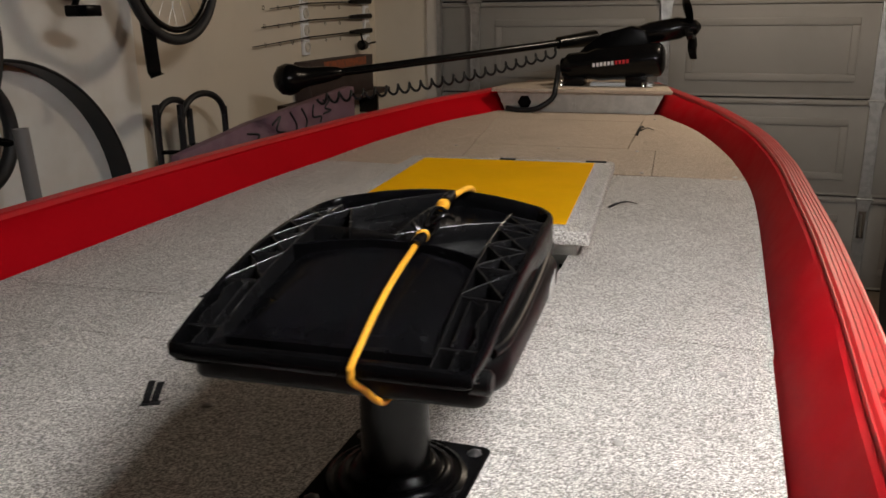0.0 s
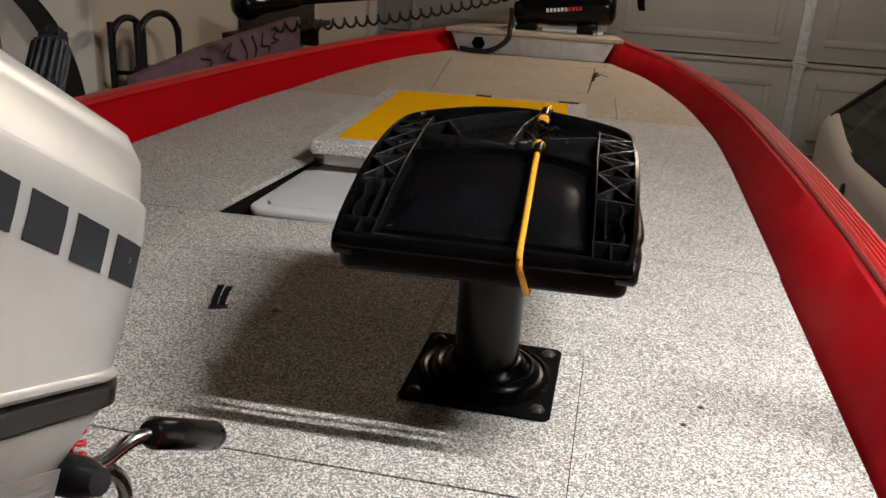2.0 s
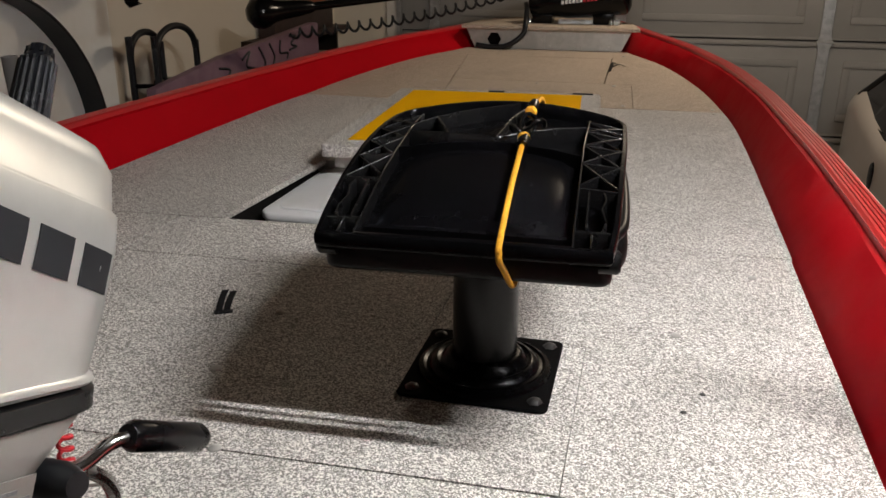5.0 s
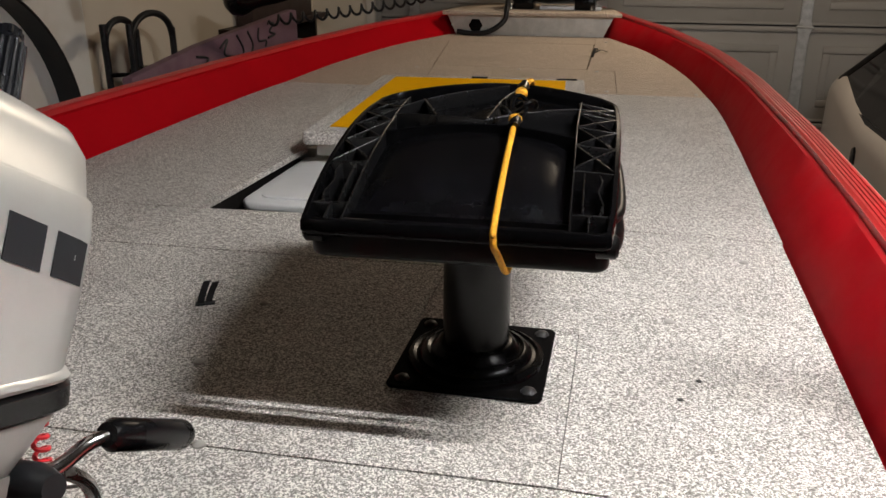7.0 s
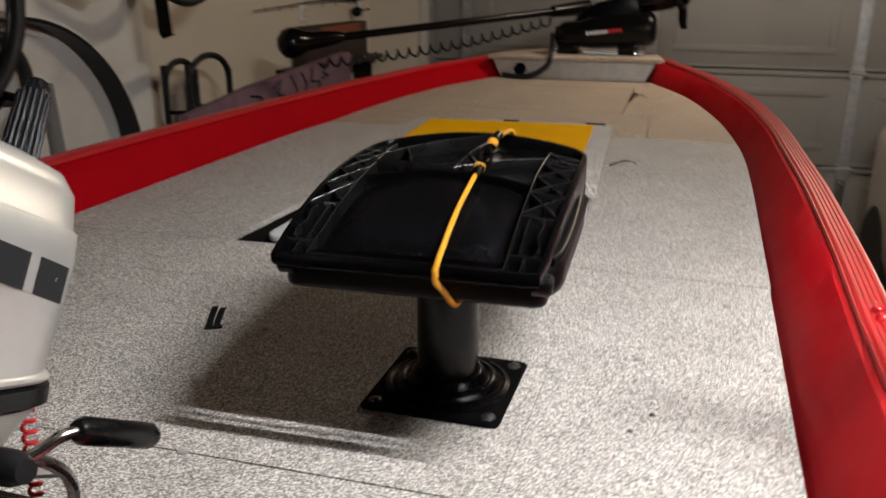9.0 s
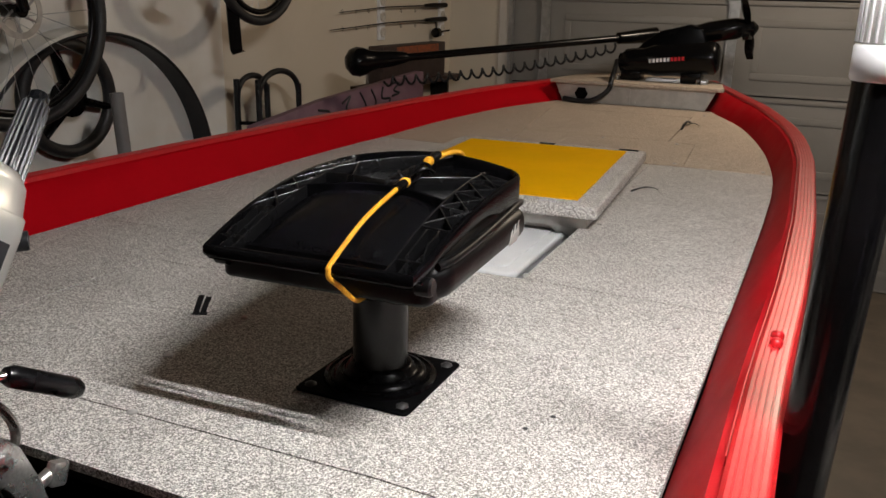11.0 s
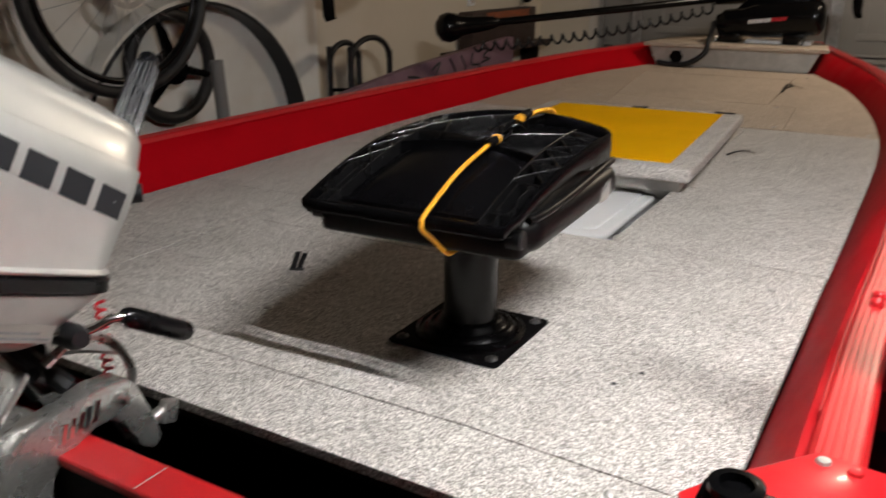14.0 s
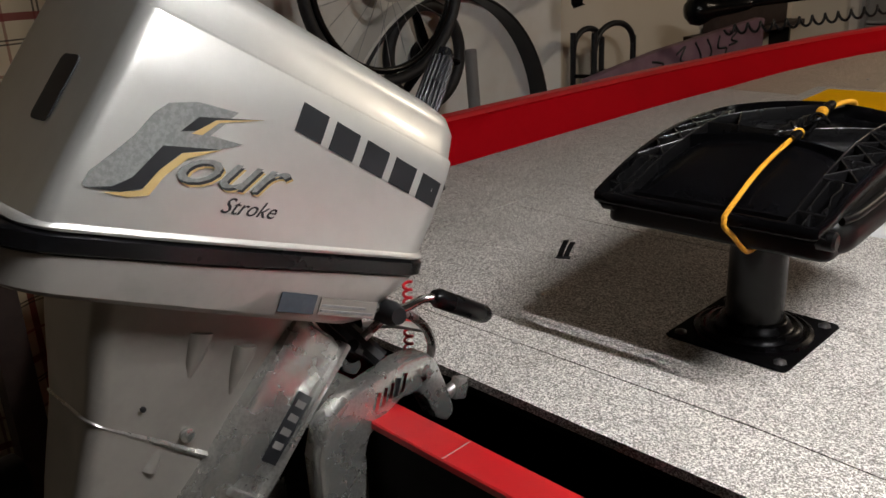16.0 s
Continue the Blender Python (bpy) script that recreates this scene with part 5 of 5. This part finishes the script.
# coiled power cord along the shaft
pts = []
c0, c1 = Vector((-0.46, 3.42, 0.330)), Vector((-1.36, 2.53, 0.165))
axis = (c1 - c0)
nn = axis.normalized()
sd = nn.cross(Vector((0, 0, 1))).normalized()
upv = sd.cross(nn)
for k in range(22 * 14 + 1):
    t = k / (22 * 14)
    a = 2 * math.pi * k / 14
    sag = -0.030 * math.sin(math.pi * t)
    pts.append(c0 + axis * t + 0.021 * (math.cos(a) * sd + math.sin(a) * upv) + Vector((0, 0, sag)))
part("coil_cord", tubed(pts, 0.0062, seg=7), M_RUBBER, tm, "black coiled cord")
bm = tubed(smooth_path([(-0.45, 3.38, 0.26), (-0.435, 3.30, 0.24), (-0.42, 3.17, 0.19), (-0.43, 3.15, 0.13), (-0.50, 3.14, 0.080), (-0.58, 3.15, 0.068), (-0.66, 3.165, 0.075)], 6), 0.0125, seg=10)
part("power_cable", bm, M_RUBBER, tm, "thick black power cable")

# ---- things along the west wall ----


def circle(cx, cy, cz, r, n, a0=0, a1=360):
    return [(cx, cy + r * math.cos(radians(a0 + (a1 - a0) * k / n)), cz + r * math.sin(radians(a0 + (a1 - a0) * k / n))) for k in range(n + 1)]


def hoop_part(name, x, y, z, R, r, material, parent, label="", squash=1.0, seg=10, n=56):
    bm = bmesh.new()
    rings = []
    for k in range(n):
        a = 2 * math.pi * k / n
        c, s_ = math.cos(a), math.sin(a)
        rings.append([bm.verts.new((x + r * squash * math.sin(b), y + (R + r * math.cos(b)) * c, z + (R + r * math.cos(b)) * s_)) for b in (2 * math.pi * j / seg for j in range(seg))])
    rings.append(rings[0])
    ring_faces(bm, rings, True, False)
    return part(name, bm, material, parent, label)


def bike_wheel(bike, x, y, z, R, rotor=True):
    w = hoop_part("wheel", x, y, z, R - 0.020, 0.020, M_TYRE, bike, "black bicycle tyre")
    hoop_part("rim", x, y, z, R - 0.056, 0.012, M_POST, w)
    part("hub", tubed([(x - 0.05, y, z), (x + 0.05, y, z)], 0.022, seg=14), M_POST, w)
    for k in range(24):
        a = 2 * math.pi * k / 24
        o = 0.9 * (1 if k % 2 else -1)
        sx = 0.022 if k % 4 < 2 else -0.022
        p0 = (x + sx, y + 0.024 * math.cos(a + o), z + 0.024 * math.sin(a + o))
        part("spoke", tubed([p0, (x, y + (R - 0.06) * math.cos(a), z + (R - 0.06) * math.sin(a))], 0.0012, seg=4), M_GALV, w)
    if rotor:
        bm = bmesh.new()
        n = 30
        ra = [[bm.verts.new((x + dx, y + r * math.cos(2 * math.pi * k / n), z + r * math.sin(2 * math.pi * k / n))) for k in range(n)] for dx, r in ((0.034, 0.066), (0.034, 0.084), (0.036, 0.084), (0.036, 0.066))]
        ring_faces(bm, ra + [ra[0]], True, False)
        for k in range(6):
            a = 2 * math.pi * k / 6
            arm = tubed([(x + 0.035, y + 0.02 * math.cos(a), z + 0.02 * math.sin(a)), (x + 0.035, y + 0.068 * math.cos(a + 0.5), z + 0.068 * math.sin(a + 0.5))], 0.004, seg=5)
            part("rotor_arm", arm, M_GALV, w)
        part("brake_rotor", bm, M_GALV, w, "drilled steel brake disc")
    return w


def hanger(parent, x, y, z):
    part("wall_hook", tubed([(WX + 0.002, y, z), (x, y, z), (x + 0.03, y, z + 0.03)], 0.008, seg=8), M_POST, parent)


bike = thing("bicycle", "black disc-brake bicycle hanging on the wall", "bicycle", group="hung bicycles")
bx, by, bz = -1.70, 0.80, D + 0.49
bike_wheel(bike, bx, by, bz, 0.365)
part("fork", tubed(smooth_path([(bx + 0.06, by, bz), (bx + 0.06, by - 0.05, bz + 0.2), (bx + 0.05, by - 0.12, bz + 0.42), (bx, by - 0.16, bz + 0.55)]), 0.017, seg=10), M_POST, bike)
part("fork", tubed(smooth_path([(bx - 0.06, by, bz), (bx - 0.06, by - 0.05, bz + 0.2), (bx - 0.05, by - 0.12, bz + 0.42), (bx, by - 0.16, bz + 0.55)]), 0.017, seg=10), M_POST, bike)
part("frame_tube", tubed([(bx, by - 0.16, bz + 0.55), (bx, by + 0.10, bz + 0.95)], 0.02, seg=10), M_POST, bike)
hanger(bike, bx - 0.02, by - 0.03, bz + 0.335)
part("down_tube", tubed([(bx, by + 0.02, bz + 0.83), (bx, by + 0.70, bz + 0.20)], 0.022, seg=10), M_POST, bike)
crank = part("crank_arm", tubed([(bx + 0.05, by + 0.70, bz + 0.20), (bx + 0.055, by + 0.62, bz + 0.07)], [0.013, 0.010], seg=8), M_BLACK, bike)
part("pedal", boxed(bx + 0.055, bx + 0.14, by + 0.575, by + 0.65, bz + 0.045, bz + 0.080, 0.006), M_BLACK, crank, "black flat pedal")
part("chainring", lathed([(0.085, -0.003), (0.088, 0.0), (0.085, 0.003)], pose(bx + 0.035, by + 0.70, bz + 0.20, 0, 90, 0), seg=28), M_BLACK, bike)

bike2 = thing("bicycle", "black bicycle hanging high on the wall with its mudguard down", "bicycle", group="hung bicycles")
cx, cy, cz = -1.62, 1.92, D + 0.715
bike_wheel(bike2, cx, cy, cz, 0.29, False)
bm = bmesh.new()
rows = []
for k in range(8):
    t = k / 7
    w = 0.022
    rows.append([(cx - 0.02 + 0.012 * t, cy - 0.165 - w, cz - 0.16 - 0.22 * t), (cx + 0.002 + 0.012 * t, cy - 0.165 + w, cz - 0.16 - 0.22 * t), (cx - 0.004 + 0.012 * t, cy - 0.165 + w + 0.002, cz - 0.16 - 0.22 * t), (cx - 0.026 + 0.012 * t, cy - 0.165 - w, cz - 0.16 - 0.22 * t)])
rows.append([(cx + 0.03, cy - 0.165 - 0.055, cz - 0.395), (cx + 0.03, cy - 0.165 + 0.02, cz - 0.385), (cx + 0.025, cy - 0.165 + 0.02, cz - 0.385), (cx + 0.025, cy - 0.165 - 0.055, cz - 0.397)])
part("mudguard", loft_rows(rows), M_POST, bike2, "flat black plastic mudguard", smooth=0)
part("frame_tube", tubed([(cx, cy, cz), (cx, cy + 0.1, cz + 0.5)], 0.017), M_POST, bike2)
hanger(bike2, cx - 0.02, cy, cz + 0.26)

mag = thing("mag_wheel", "black three-spoke cart wheel hung on the wall", "wheel", at=pose(0, 0, 0))
mx_, my_, mz_ = -1.895, 1.150, D + 0.180
hoop_part("tyre", mx_, my_, mz_, 0.190, 0.024, M_TYRE, mag, "black rubber tyre")
part("hub", lathed([(0.03, -0.045), (0.062, -0.02), (0.066, 0.02), (0.035, 0.035), (0.01, 0.036)], pose(mx_, my_, mz_, 0, 90, 0), seg=24), M_BLACK, mag)
for k in range(3):
    a = radians(105 + 120 * k)
    p0 = Vector((mx_ + 0.01, my_ + 0.05 * math.cos(a), mz_ + 0.05 * math.sin(a)))
    p1 = Vector((mx_ + 0.004, my_ + 0.175 * math.cos(a), mz_ + 0.175 * math.sin(a)))
    part("spoke", tubed([p0, p1], [0.030, 0.021], seg=12, squash=0.6), M_BLACK, mag)
part("wall_hook", tubed([(WX + 0.002, my_, mz_), (mx_, my_, mz_)], 0.012, seg=8), M_POST, mag)

ringw = thing("hoop_band", "large round hoop, black inside and white outside, against the wall", "hoop")
bm = bmesh.new()
rings = []
n = 72
for k in range(n):
    a = 2 * math.pi * k / n
    c, s_ = math.cos(a), math.sin(a)
    rings.append([bm.verts.new((x, 1.27 + R * c, 0.99 + R * s_)) for x, R in ((WX + 0.012, 0.578), (WX + 0.105, 0.578), (WX + 0.108, 0.584), (WX + 0.105, 0.590), (WX + 0.012, 0.590))])
rings.append(rings[0])
ring_faces(bm, rings, True, False)
part("band", bm, M_RUBBER, ringw, "black inner face of the hoop")
bm = bmesh.new()
rings = []
for k in range(n):
    a = 2 * math.pi * k / n
    rings.append([bm.verts.new((x, 1.27 + R * math.cos(a), 0.99 + R * math.sin(a))) for x, R in ((WX + 0.012, 0.5905), (WX + 0.100, 0.5905), (WX + 0.100, 0.603), (WX + 0.012, 0.608))])
rings.append(rings[0])
ring_faces(bm, rings, True, False)
part("outer_band", bm, M_BOARD, ringw, "off-white outer face of the hoop")
bm = prism(bmesh.new(), [(-0.05, -0.380), (0.05, -0.380), (0.05, 0.0), (-0.05, 0.0)], -0.0, 0.06, m=Matrix.Translation((WX + 0.0105, 1.27, 0.3805)) @ Matrix(((0, 0, 1, 0), (1, 0, 0, 0), (0, 1, 0, 0), (0, 0, 0, 1))))
part("foot", bm, M_RUBBER, ringw)

pipe = thing("plastic_pipe", "grey plastic pipe leaning by the wall", "pipe")
bm = lathed([(0.022, 0), (0.022, 0.6), (0.022, 1.40), (0.0215, 1.405), (0.018, 1.405), (0.018, 1.35)], Matrix.Translation((-1.50, 1.075, 0.0)) @ pose(0, 0, 0, 2.0, -1.5, 0), seg=18)
part("tube", bm, M_PIPE, pipe)

rack = thing("tube_stand", "black bent-tube stand with two loops", "stand")
for dx, dy, w, rise in ((0.0, 0.02, 0.22, 0.10), (0.09, 0.055, 0.31, 0.12)):
    y0 = 1.955 + dy
    pts = [(-1.80 + dx, y0, 0.02), (-1.80 + dx, y0, D + 0.10)]
    for k in range(9):
        a = radians(180 - 180 * k / 8)
        pts.append((-1.80 + dx + 0.0 * k, y0 + w / 2 + w / 2 * math.cos(a), D + 0.10 + rise * math.sin(a) ** 0.85))
    pts += [(-1.80 + dx, y0 + w, D + 0.05), (-1.80 + dx, y0 + w + 0.01, 0.02)]
    part("loop", tubed(smooth_path(pts, 3), 0.0135, seg=10), M_RUBBER, rack)
for z in (0.25, D + 0.0):
    part("crossbar", tubed([(-1.80, 1.975, z), (-1.71, 2.01, z)], 0.009, seg=8), M_POST, rack)
part("clamp", boxed(-1.76, -1.66, 2.05, 2.16, D - 0.02, D + 0.015, 0.004), M_POST, rack)
part("floor_bar", tubed([(-1.80, 1.9, 0.014), (-1.71, 2.40, 0.014)], 0.013, seg=8), M_POST, rack)

board = thing("foam_board", "purple board with a black line drawing, leaning by the wall", "board")
bm = prism(bmesh.new(), [(1.88, 0.3), (3.56, 0.3), (3.57, D + 0.125), (3.52, D + 0.132), (2.45, D + 0.065), (1.90, D + 0.005)], 0, 0.045, m=Matrix(((0, 0, 1, -1.70), (1, 0, 0, 0), (0, 1, 0, 0), (0, 0, 0, 1))))
face = part("sheet", bevelled(bm, 0.006), M_PURPLE, board)
for pts in ([(2.62, 0.03), (2.70, 0.06), (2.66, 0.0), (2.74, -0.02)], [(2.80, 0.07), (2.86, 0.0), (2.84, -0.05)], [(2.92, 0.075), (2.97, 0.01), (2.94, -0.04)], [(3.05, 0.08), (3.04, 0.02), (3.13, 0.01), (3.12, -0.02)],
            [(3.16, 0.09), (3.24, 0.085), (3.18, 0.05), (3.25, 0.03), (3.16, 0.02)], [(2.40, 0.02), (2.5, 0.0), (2.45, -0.05), (2.56, -0.06)]):
    part("drawn_line", tubed(smooth_path([(-1.6535, y, D + z) for y, z in pts], 5), 0.006, seg=6), M_INK, face)
part("foot_block", boxed(-1.75, -1.62, 2.2, 3.3, 0.0, 0.2995), M_WOOD, board)

shelf_h = D + 0.05
cart = thing("carton", "dark printed carton on a wall shelf", "carton")
part("box", boxed(-1.93, -1.83, 3.38, 4.26, shelf_h + 0.0, D + 0.27, 0.004), M_WOOD, cart)
part("printed_band", boxed(-1.8295, -1.8285, 3.55, 4.15, D + 0.215, D + 0.262), M_ORANGE, cart, "orange and dark printed picture band")
for k in range(6):
    part("print_bar", boxed(-1.8285, -1.8278, 3.50 + 0.11 * k, 3.57 + 0.11 * k, D + 0.185 + 0.003 * k, D + 0.191 + 0.003 * k), M_PAPER, cart)
sh = thing("wall_shelf", "narrow dark wall shelf", "shelf")
part("plank", boxed(WX + 0.001, -1.78, 3.20, 4.42, shelf_h - 0.03, shelf_h - 0.001), M_WOOD, sh)
for y in (3.6, 4.3):
    part("bracket", boxed(WX + 0.001, -1.82, y - 0.012, y + 0.012, shelf_h - 0.16, shelf_h - 0.0305), M_POST, sh)

# rods on two drilled white racks
rackw = []
for y in (3.55, 4.42):
    rk = thing("rod_rack", "white drilled upright rod rack on the wall", "rod rack", group="rod racks")
    bm = boxed(WX + 0.001, WX + 0.022, y - 0.035, y + 0.035, D + 0.30, D + 1.0, 0.004)
    strip = part("strip", bm, M_WHITE, rk)
    for k in range(7):
        z = D + 0.345 + 0.092 * k
        part("ring", lathed([(0.030, 0), (0.030, 0.008), (0.020, 0.009), (0.019, 0.002)], pose(WX + 0.022, y, z, 0, 90, 0), seg=14), M_TRIMW, strip)
for k, z in enumerate((0.400, 0.492, 0.584)):
    rod = thing("fishing_rod", "dark fishing rod with reel lying on wall racks", "fishing rod", group="wall rods")
    x = WX + 0.043
    part("blank", tubed([(x, 2.92 + 0.1 * k, D + z - 0.028), (x, 3.55, D + z), (x, 4.25, D + z + 0.012)], [0.0025, 0.004, 0.006], seg=8), M_POST, rod)
    part("handle", tubed([(x, 4.10, D + z + 0.010), (x, 4.22, D + z + 0.012), (x, 4.42, D + z + 0.014)], [0.011, 0.016, 0.017], seg=10), M_BLACK, rod)
    part("seat", tubed([(x, 3.545, D + z), (x - 0.016, 3.545, D + z - 0.004)], 0.006, seg=6), M_POST, rod)
    part("seat", tubed([(x, 4.415, D + z + 0.014), (x - 0.02, 4.415, D + z + 0.010)], 0.006, seg=6), M_POST, rod)
    if k == 0:
        part("reel", lathed([(0.02, -0.03), (0.032, -0.02), (0.032, 0.02), (0.02, 0.03)], pose(x + 0.01, 4.26, D + z - 0.075, 90), seg=16), M_POST, rod)
        part("reel_foot", tubed([(x, 4.26, D + z - 0.005), (x + 0.01, 4.26, D + z - 0.05)], 0.007, seg=8), M_POST, rod)
        part("reel_handle", tubed([(x + 0.02, 4.26, D + z - 0.075), (x + 0.02, 4.38, D + z - 0.065), (x + 0.05, 4.39, D + z - 0.06)], 0.006, seg=8), M_POST, rod)
    for y in (3.05, 3.2, 3.34, 3.75, 3.95):
        hoop_part("guide", x, y, D + z - 0.022, 0.010, 0.0013, M_POST, rod, n=12, seg=5)

# plaid curtain and what stands before it
cur = thing("plaid_curtain", "cream curtain with red and brown plaid lines", "curtain")
rows = []
for k in range(60):
    y = -1.75 + 1.62 * k / 59
    x = -1.845 + 0.016 * math.sin(y * 21) + 0.008 * math.sin(y * 47 + 1)
    rows.append((x, y))
bm = bmesh.new()
vs = [[bm.verts.new((x + dx, y + 0.012 * math.sin(z * 1.3), z)) for x, y in rows] for dx, z in ((0, 0.03), (0, 0.9), (0, 1.6), (0, 2.3), (-0.004, 2.3), (-0.004, 1.6), (-0.004, 0.9), (-0.004, 0.03))]
ring_faces(bm, vs + [vs[0]], closed=False)
part("cloth", bm, M_PLAID, cur)
rodc = thing("curtain_rod", "dark curtain rod on the wall", "curtain rod")
part("rod", tubed([(-1.855, -1.85, 2.31), (-1.855, -0.05, 2.31)], 0.012, seg=10), M_POST, rodc)
for y in (-1.80, -0.1):
    part("bracket", tubed([(WX + 0.001, y, 2.31), (-1.855, y, 2.31)], 0.008, seg=8), M_POST, rodc)
stick = thing("yellow_pole", "thin yellow pole leaning along the curtain", "pole")
part("pole", tubed([(-1.74, -1.75, D + 0.195), (-1.74, -0.43, D + 0.07)], 0.011, seg=10), M_CORD, stick)
part("prop", boxed(-1.78, -1.70, -1.60, -1.52, 0, D + 0.17), M_WOOD, stick)
part("prop", boxed(-1.78, -1.70, -0.60, -0.52, 0, D + 0.065), M_WOOD, stick)
bag = thing("black_tube", "dark rolled mat tube on a trestle", "tube")
part("roll", tubed([(-1.15, -1.35, D - 0.42), (-1.25, -0.72, D - 0.46)], 0.055, seg=18), M_RUBBER, bag)
part("leg", boxed(-1.22, -1.16, -1.25, -1.19, 0, D - 0.47), M_POST, bag)
part("leg", boxed(-1.25, -1.19, -0.88, -0.82, 0, D - 0.50), M_POST, bag)

# ---- parked car in the next bay ----
car = thing("parked_car", "silver car with dark glass parked in the next bay", "car")
CXX, CW = 2.12, 0.90


def body_ring(y, zlo, zhi, half, crown, r=0.08):
    pts = [(half - 0.06, zlo), (half, zlo + 0.2), (half + 0.005, zlo + 0.4)] + [(half - r + r * math.cos(radians(90 * k / 8)), zhi - r + r * math.sin(radians(90 * k / 8)) + crown * k / 8) for k in range(9)]
    full = pts + [(-x, z) for x, z in reversed(pts)]
    return [(CXX + x, y, z) for x, z in full]


stations = [(4.32, 0.42, 0.70, 0.60), (4.27, 0.28, 0.80, 0.74), (4.15, 0.24, 0.88, 0.83), (3.95, 0.23, 0.95, 0.875), (3.75, 0.22, 0.985, 0.895), (3.45, 0.22, 0.92, 0.90), (3.15, 0.22, 0.865, 0.905), (2.5, 0.22, 0.86, 0.91), (1.0, 0.22, 0.86, 0.91), (-0.2, 0.24, 0.88, 0.90), (-0.45, 0.35, 0.84, 0.82)]
body = part("body", loft_rows([body_ring(y, a, b, h, 0.05) for y, a, b, h in stations]), M_CARPAINT, car, "silver painted body", smooth=50)
# cabin: glass house with painted pillars and roof
bm = bmesh.new()
half_lo = [(0.855, 3.80, 0.985), (0.872, 3.45, 0.905), (0.876, 3.15, 0.855), (0.876, 0.6, 0.85), (0.82, -0.2, 0.87)]
half_hi = [(0.735, 3.15, 1.33), (0.72, 2.80, 1.42), (0.69, 2.3, 1.47), (0.66, 0.7, 1.47), (0.62, 0.45, 1.45)]
lo = [(CXX + x, y, z) for x, y, z in half_lo] + [(CXX - x, y, z) for x, y, z in reversed(half_lo)]
hi = [(CXX + x, y, z) for x, y, z in half_hi] + [(CXX - x, y, z) for x, y, z in reversed(half_hi)]
ring_faces(bm, [[bm.verts.new(p) for p in lo], [bm.verts.new(p) for p in hi]])
part("glasshouse", bm, M_GLASS, car, "dark car glass", smooth=0)
bm = bmesh.new()
ring_faces(bm, [[bm.verts.new((x + (0.02 if x > CXX else -0.02), y, z + dz)) for x, y, z in hi] for dz in (0.002, 0.045)])
part("roof", bevelled(bm, 0.015, 3), M_CARPAINT, car)
for a in (0, 9):
    part("pillar", tubed([lo[a], hi[a]], 0.014, seg=10), M_RUBBER, car, "thin dark windscreen pillar")
for a in (3, 6, 4, 5):
    part("pillar", tubed([lo[a], hi[a]], 0.035, seg=10), M_CARPAINT, car)
# thin pale line slanting up across the windscreen
part("wiper", tubed([(CXX - 0.80, 3.72, 1.065), (CXX - 0.50, 3.42, 1.235)], 0.011, seg=8), M_GALV, car, "thin grey bar across the windscreen")
part("side_lamp", lathed([(0.05, 0), (0.045, 0.012), (0.02, 0.016)], pose(CXX - 0.902, 3.12, 0.71, 0, -90, 0) @ Matrix.Diagonal((1.4, 0.8, 1, 1)), seg=20), M_GLASS, car, "dark oval side lamp")
for y in (3.55, 0.55):
    for s in (-1, 1):
        part("wheel", lathed([(0.10, -0.09), (0.28, -0.10), (0.32, -0.06), (0.32, 0.06), (0.28, 0.10), (0.10, 0.09)], pose(CXX + s * 0.81, y, 0.32, 0, 90, 0), seg=30), M_TYRE, car)
